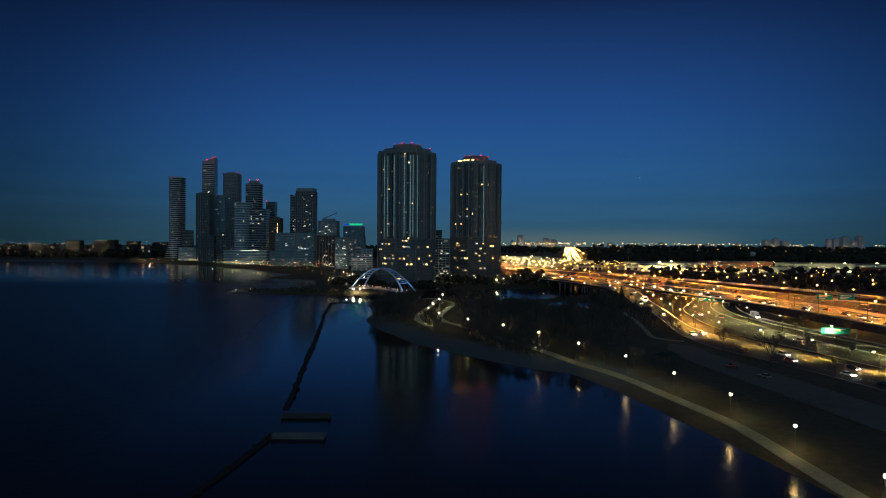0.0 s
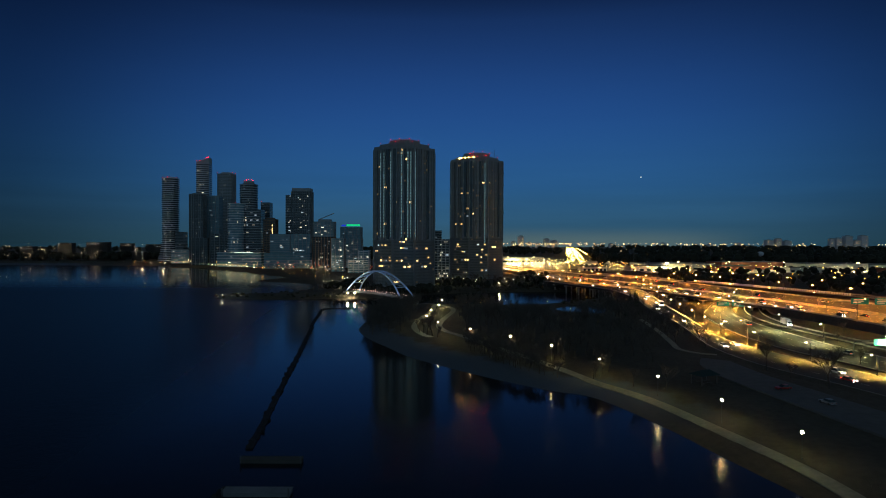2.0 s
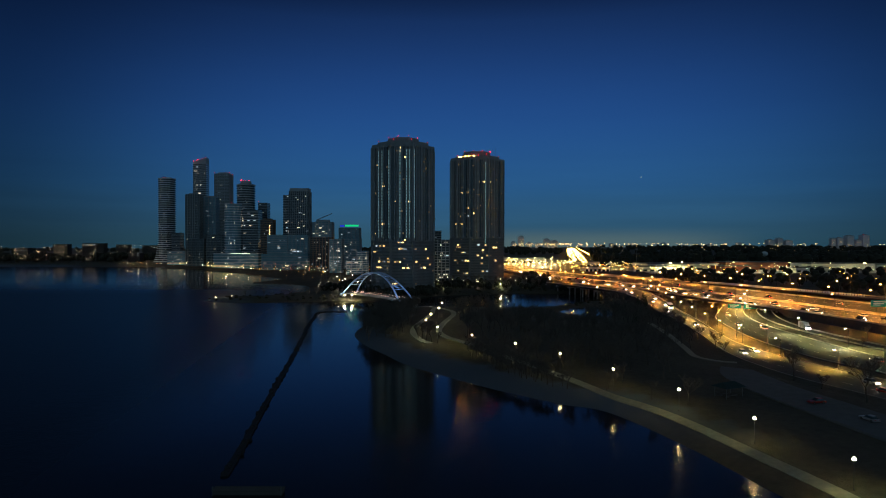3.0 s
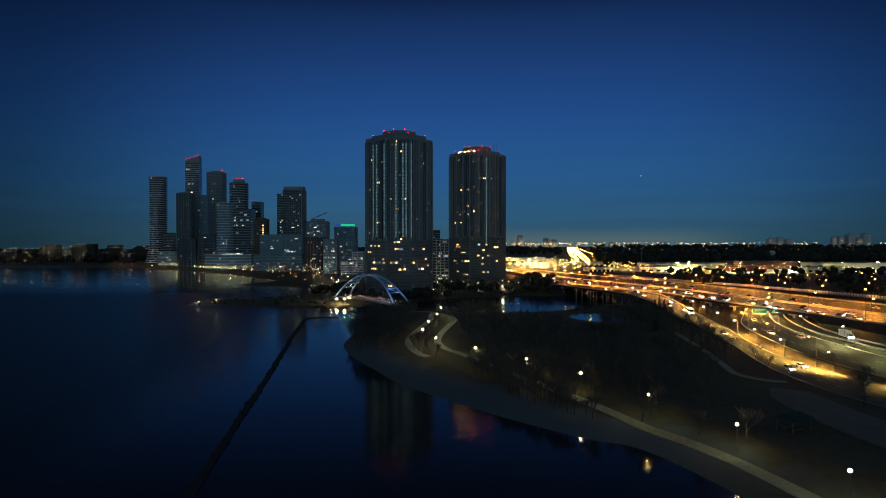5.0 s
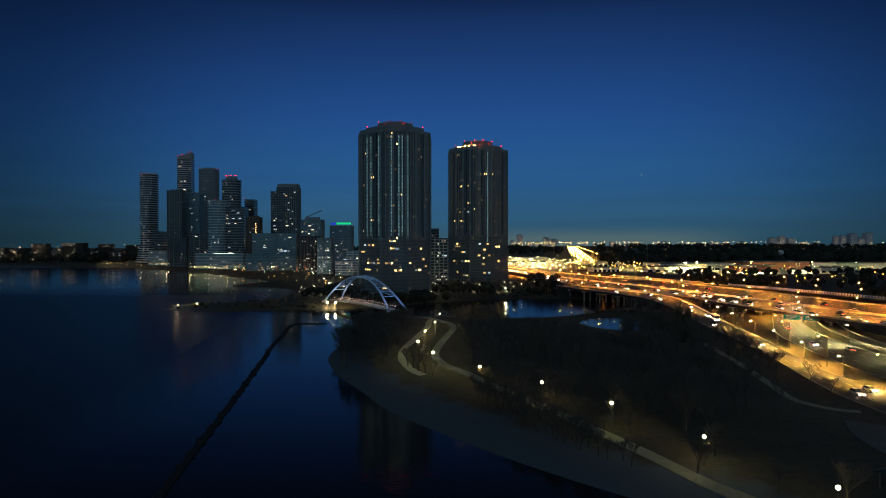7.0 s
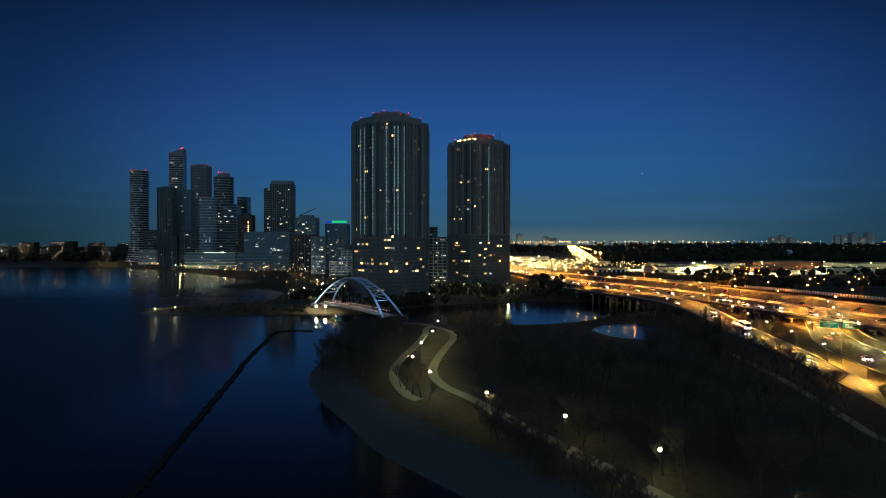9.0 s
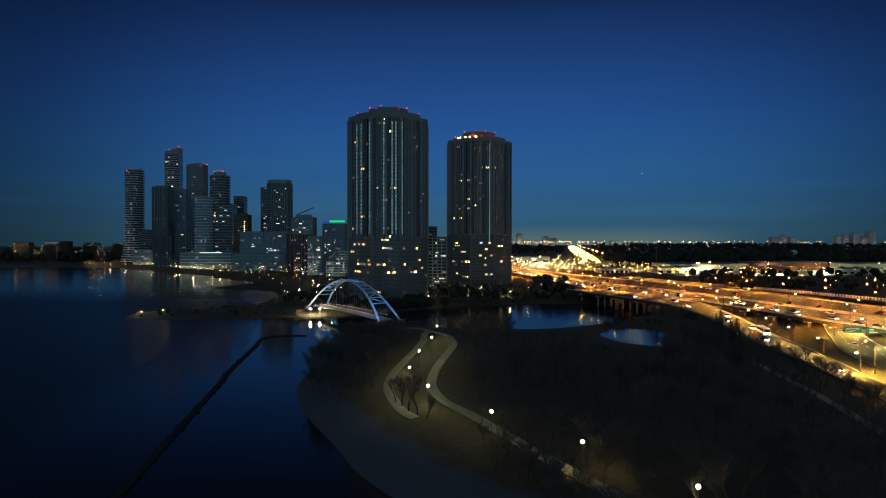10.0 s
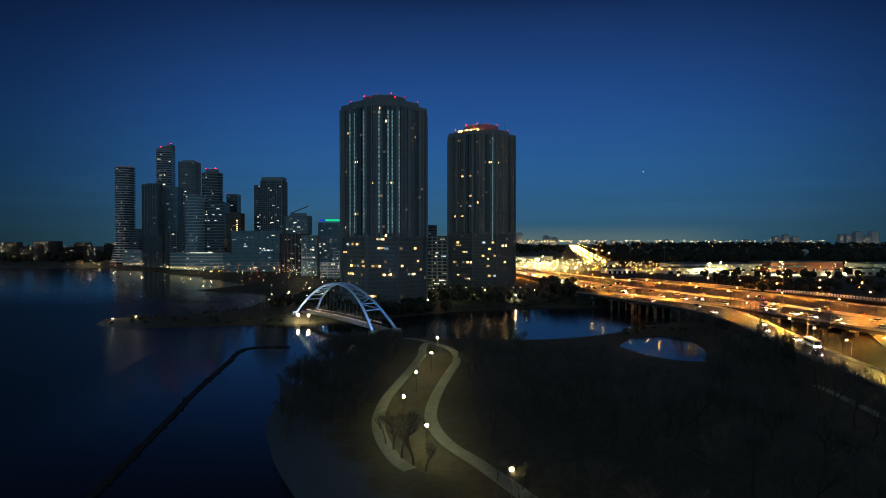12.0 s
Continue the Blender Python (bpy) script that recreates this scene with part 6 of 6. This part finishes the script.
far_lights("shore_lights", "scattered warm lights along the far shore", [(-1250, -700, 1290, 1500), (-1900, -740, 1330, 1700), (-3600, -900, 1900, 3400)], 360, 101, (1.0, 0.74, 0.45), 8, 0.42, (7, 34))
far_lights("city_street_lights", "warm street lights at the foot of the city towers", [(-680, -500, 1235, 1300), (-480, -380, 1120, 1180), (-420, -300, 1070, 1105), (-300, -190, 960, 985), (-200, -80, 760, 960), (-190, -85, 690, 900)], 100, 102, (1.0, 0.46, 0.10), 8, 0.34, (5, 9))
far_lights("city_red_lights", "red traffic and shop lights at the foot of the city", [(-680, -480, 1235, 1290), (-330, -190, 985, 1010), (-240, -100, 930, 960)], 40, 121, (1.0, 0.06, 0.02), 4, 0.45, (3, 12))
far_lights("city_green_lights", "greenish white park lights at the foot of the city", [(-480, -380, 1150, 1180), (-280, -180, 950, 975), (-480, -380, 1130, 1150)], 50, 122, (0.7, 1.0, 0.5), 5, 0.4, (3, 6))
far_lights("city_white_lights", "white lights at the foot of the city towers", [(-680, -500, 1225, 1290), (-440, -310, 1065, 1105), (-340, -230, 1018, 1036), (-640, -520, 1230, 1250), (-640, -520, 1230, 1250), (-420, -340, 1075, 1095)], 130, 103, (1.0, 0.86, 0.48), 4, 0.36, (2, 6))
far_lights("far_bank_lights", "small garden lights below the towers", [(-70, 120, 640, 720), (-50, 10, 640, 760), (-120, -70, 600, 700)], 70, 104, (1.0, 0.85, 0.5), 18, 0.34, (2.5, 7))
far_lights("industrial_lights", "scattered sodium and white lights beyond the highway", [(260, 1000, 930, 1150), (130, 330, 960, 1400), (900, 1900, 950, 1250)], 420, 105, (1.0, 0.80, 0.34), 8, 0.36, (5, 10))
far_lights("cool_yard_lights", "pale greenish yard lights between the warehouses", [(300, 620, 940, 1010), (620, 1000, 930, 1020), (140, 260, 1130, 1400)], 230, 111, (0.82, 1.0, 0.55), 8, 0.38, (4, 9))
far_lights("orange_lights", "orange street lights beyond the highway", [(270, 900, 620, 950), (120, 400, 900, 1100), (400, 1100, 560, 800)], 130, 106, (1.0, 0.40, 0.05), 16, 0.6, (7, 11))
far_lights("horizon_lights", "thin line of town lights on the horizon", [(500, 4600, 3900, 4900), (900, 4600, 4500, 4900), (300, 900, 3600, 4900)], 320, 107, (1.0, 0.62, 0.25), 7, 1.1, (22, 34))
far_lights("woods_lights", "few lights among the distant woods", [(500, 3600, 1500, 3800)], 120, 108, (1.0, 0.55, 0.22), 6, 0.6, (18, 22))


def avenue_lights():
    """The long lit avenue running away to the horizon."""
    s = Soup()
    mid = [((a[0] + b[0]) / 2, (a[1] + b[1]) / 2, z) for a, b, z in ROAD_V]
    L = length(mid)
    rng = random.Random(5)
    d = 40.0
    while d < L - 5:
        (x, y, z), a = lerp_line(mid, d / L)
        for off in (rng.uniform(-18, -4), rng.uniform(0, 17)):
            px, py = x - math.sin(a) * off, y + math.cos(a) * off
            g = height(px, py)
            top = max(z, g) + rng.uniform(9, 12)
            s.tube((px, py, g), (px, py, top), 0.12, 0.1, 4, 1, caps=False)
            s.ball((px, py, top), rng.uniform(0.35, 1.1) * (0.5 + y / 2000), 6, 4)
        d += rng.uniform(11, 24)
    return solo("avenue_lights", s, [glow("avenue_lamp", (1.0, 0.60, 0.10), 18), STEEL], "dense rows of orange lamps along the receding avenue", "street lamps", kind="stuff")


avenue_lights()
AVENUE = lamp_data("avenue_light", "SPOT", 1100000, (1.0, 0.46, 0.06), 1.0, 150, 0.8)
# strong masts added to brighten the road between its small lamps
for k in range(10):
    (x, y, z, *_), a = lerp_line([((p[0] + q[0]) / 2, (p[1] + q[1]) / 2, h) for p, q, h in ROAD_V], 0.03 + 0.085 * k)
    e = thing("high_mast_lamp", "added orange mast lamp that lights the avenue", "street lamp", (x + 20, y, 4), 0, "high masts")
    part("pole", Soup().tube((0, 0, 0), (0, 0, 26), 0.3, 0.2, 8), STEEL, e)
    part("ring", Soup().tube((0, 0, 26), (0, 0, 26.6), 1.4, 1.4, 12), STEEL, e)
    part("lens", Soup().ball((0, 0, 25.9), 1.1, 10, 6, squash=0.5), G_ROAD, e)
    light(AVENUE, e, (0, 0, 25.0))


def far_block(x, y, w, h, seed):
    e = thing("distant_tower", "distant tower block on the horizon", "building", (x, y, 12), 0, "distant towers")
    # pale body colour stands in for the haze over distant towers
    part("body", Soup().prism(rect(w, w), 0, h), SLAB_WHITE, e)
    part("plant_room", Soup().prism(rect(w * 0.5, w * 0.5), h, h + 5), SLAB_GREY, e)
    rng = random.Random(seed)
    for i in range(7):
        pane(e, (-w / 2, -w / 2), (w / 2, -w / 2), rng.uniform(0.1, 0.9), rng.uniform(0.1, 0.95) * h, 3, 2.5)
    if seed % 2:
        red_light(e, 0, 0, h + 7)


for i, (px, w, h) in enumerate(((919, 52, 110), (905, 40, 60), (934, 40, 50), (966, 50, 85), (980, 60, 70), (950, 40, 45), (1085, 40, 45), (1180, 40, 50), (1375, 60, 80), (1392, 50, 95), (1408, 60, 75), (1490, 40, 95), (1502, 50, 100), (1520, 60, 120), (1536, 50, 80), (1548, 60, 125), (1320, 60, 50), (1265, 50, 40))):
    D = 4250
    far_block((px - 776) / 1079 * D, 200 + D, w * 0.8, h * 0.8, i)

# ---- aircraft light above the horizon, set as a still glowing ball ----
solo("planet", Soup().ball((0, 0, 0), 2.5, 8, 6), glow("aircraft_glow", (0.9, 1.0, 0.9), 1.6), "single bright aircraft light in the sky", "planet", kind="structure", at=(1511, 4700, 555))
# lamps on the spit and the far bank
BANK_LIGHT = lamp_data("bank_light", "POINT", 2200, (0.95, 1.0, 0.55), 0.3)
l0 = None
for x, y, z in ((-14, 672, 4), (-18, 640, 4), (-7, 552 + 70, 3.5), (30, 650, 4), (58, 655, 4), (8, 690, 4), (-40, 660, 4), (-96, 610, 4), (-110, 720, 4), (-130, 800, 4), (-170, 930, 4)):
    if l0 is None:
        l0 = thing("bollard_lamp", "short lamp post glowing warm white on the far bank", "street lamp", (x, y, z), 0, "bank lamps")
        part("post", Soup().tube((0, 0, -0.5), (0, 0, 2.6), 0.09, 0.07, 8), STEEL, l0)
        part("head", Soup().ball((0, 0, 2.85), 0.32, 8, 6), G_BANK, l0, "glowing lamp head")
        light(BANK_LIGHT, l0, (0, 0, 3.5))
    else:
        copy_thing(l0, pose(x, y, z))


def pavilion(x, y, rz):
    e = thing("pavilion", "small open park shelter with a dark teal roof", "shelter", (x, y, height(x, y)), rz)
    for sx in (-1, 1):
        for sy in (-1, 1):
            part("post", Soup().tube((sx * 3.2, sy * 2.0, -0.3), (sx * 3.2, sy * 2.0, 2.9), 0.12, 0.12, 8), STEEL, e)
    ridge = [(-4, -2.8, 2.9), (4, -2.8, 2.9), (4, 2.8, 2.9), (-4, 2.8, 2.9), (-2.2, 0, 4.2), (2.2, 0, 4.2)]
    part("roof", Soup().add(ridge, [(0, 1, 5, 4), (1, 2, 5), (2, 3, 4, 5), (3, 0, 4), (3, 2, 1, 0)]), material("teal_roof_metal", (0.02, 0.05, 0.05), 0.6, 0.2, var=0.2), e, "dark teal metal roof")
    for sy in (-1.2, 1.2):
        part("bench", Soup().box((0, sy, 0.45), (4, 0.45, 0.1)).box((-1.6, sy, 0.2), (0.1, 0.4, 0.5)).box((1.6, sy, 0.2), (0.1, 0.4, 0.5)), PLANK_TAN, e)


pavilion(82, 222, 25)


# ---- lamps of the streets west of the river ----
m1 = road_lamp_model((100, 860, 4.2), 20, 11.0, 2.5, G_ROAD, ROAD_LIGHT, "grey street lamp with an orange sodium lens by the towers", "street lamps")
for x, y in ((112, 920), (92, 960), (126, 985), (104, 1030), (140, 1050), (84, 900)):
    copy_thing(m1, pose(x, y, 4.2, 0, 0, 3 * x))
SHORE_LIGHT = lamp_data("shore_light", "POINT", 1500, (1.0, 0.78, 0.42), 0.5)
m2 = road_lamp_model((-285, 1066, 4.2), 200, 8.0, 1.5, G_RAMP, SHORE_LIGHT, "grey street lamp with a yellow-white lens on the waterfront", "waterfront lamps")
for x, y in ((-330, 1085), (-370, 1085), (-410, 1120), (-240, 975), (-205, 965), (-170, 930), (-140, 880), (-115, 800), (-100, 720), (-500, 1230), (-560, 1255), (-620, 1290)):
    copy_thing(m2, pose(x, y, 4.2, 0, 0, 3 * x))

SPIT_LIGHT = lamp_data("spit_light", "POINT", 450, (1.0, 0.86, 0.5), 0.2)
G_SPIT = glow("spit_lamp_glass", (1.0, 0.86, 0.5), 9)
for x, y in ((-187, 551), (-174, 552)):
    e = thing("ground_light", "low warm floodlight on the tip of the spit", "floodlight", (x, y, height(x, y)), 0, "spit lights")
    part("stake", Soup().tube((0, 0, -0.4), (0, 0, 0.5), 0.06, 0.06, 6), STEEL, e)
    part("head", Soup().box((0, 0, 0.6), (0.7, 0.35, 0.3)), G_SPIT, e, "glowing lamp head")
    light(SPIT_LIGHT, e, (0, 0, 1.3))


def promenade():
    """Lamps at the water's edge below the city."""
    line = smooth_line([(-282, 990), (-345, 1068), (-408, 1140), (-470, 1202), (-560, 1250), (-660, 1288)], 6)
    rng = random.Random(31)
    for glass, word, picks in ((G_COOL, "greenish white", (0.06, 0.17, 0.27, 0.35, 0.44, 0.5)), (G_RAMP, "warm yellow", (0.12, 0.22, 0.31, 0.4, 0.56, 0.62, 0.68, 0.76, 0.84, 0.93))):
        first = None
        for s in picks:
            (x, y), a = lerp_line(line, s + rng.uniform(-0.01, 0.01))
            z = height(x - 6, y + 6)
            if first is None:
                first = thing("promenade_lamp", f"slim promenade lamp with a {word} head at the water's edge", "street lamp", (x - 6, y + 6, z), 0, "promenade lamps")
                part("post", Soup().tube((0, 0, -0.5), (0, 0, 5.0), 0.1, 0.07, 8), STEEL, first)
                part("head", Soup().ball((0, 0, 5.3), 0.33, 8, 6), glass, first, f"glowing {word} lamp head", smooth=True)
            else:
                copy_thing(first, pose(x - 6, y + 6, z))


promenade()


SHORE_BRICK = material("dark_brown_brick", (0.055, 0.048, 0.042), 0.9, var=0.3, scale=0.3)


def shore_block(x, y, w, h, seed):
    """A low far building with rows of lit windows."""
    e = thing("shore_building", "long low building with rows of lit windows across the bay", "building", (x, y, 3), 0, "shore buildings")
    part("body", Soup().prism(rect(w, 18), 0, h), SHORE_BRICK, e)
    part("roof", Soup().prism(rect(w + 1, 19), h, h + 0.8), ROOF, e)
    rng = random.Random(seed)
    for row in (1.6, 5.0):
        n = int(w / 6)
        for i in range(n):
            if rng.random() < 0.55:
                pane(e, (-w / 2, -9), (w / 2, -9), (i + 0.5) / n, h - row, 2.6, 1.0, rng.random() < 0.3, city=True)


for i, (x, y, w, h) in enumerate(((-905, 1500, 34, 41), (-822, 1490, 50, 43), (-790, 1560, 30, 40), (-740, 1600, 40, 38), (-1010, 1520, 30, 32), (-1130, 1540, 26, 29), (-690, 1420, 26, 22))):
    shore_block(x, y, w, h, 130 + i)


def balustrade(line, d0, d1, gap):
    """A pale panelled wall along the service road."""
    e = thing("balustrade", "pale concrete balustrade along the service road", "barrier", (0, 0, 0))
    post = Soup().box((0, 0, 0.8), (1.3, 0.3, 1.6)).mesh("panel", SLAB_WHITE)
    mid = [(*a, z) for a, b, z in line]
    d = d0
    while d < d1:
        (x, y, z), a = lerp_line(mid, d / length(mid))
        ob = part("panel", post, None, e)
        ob.matrix_basis = pose(x - 0.5, y - 0.4, z + 0.8, 0, 0, math.degrees(a))
        d += gap


balustrade(ROAD_C, 110, 290, 2.4)
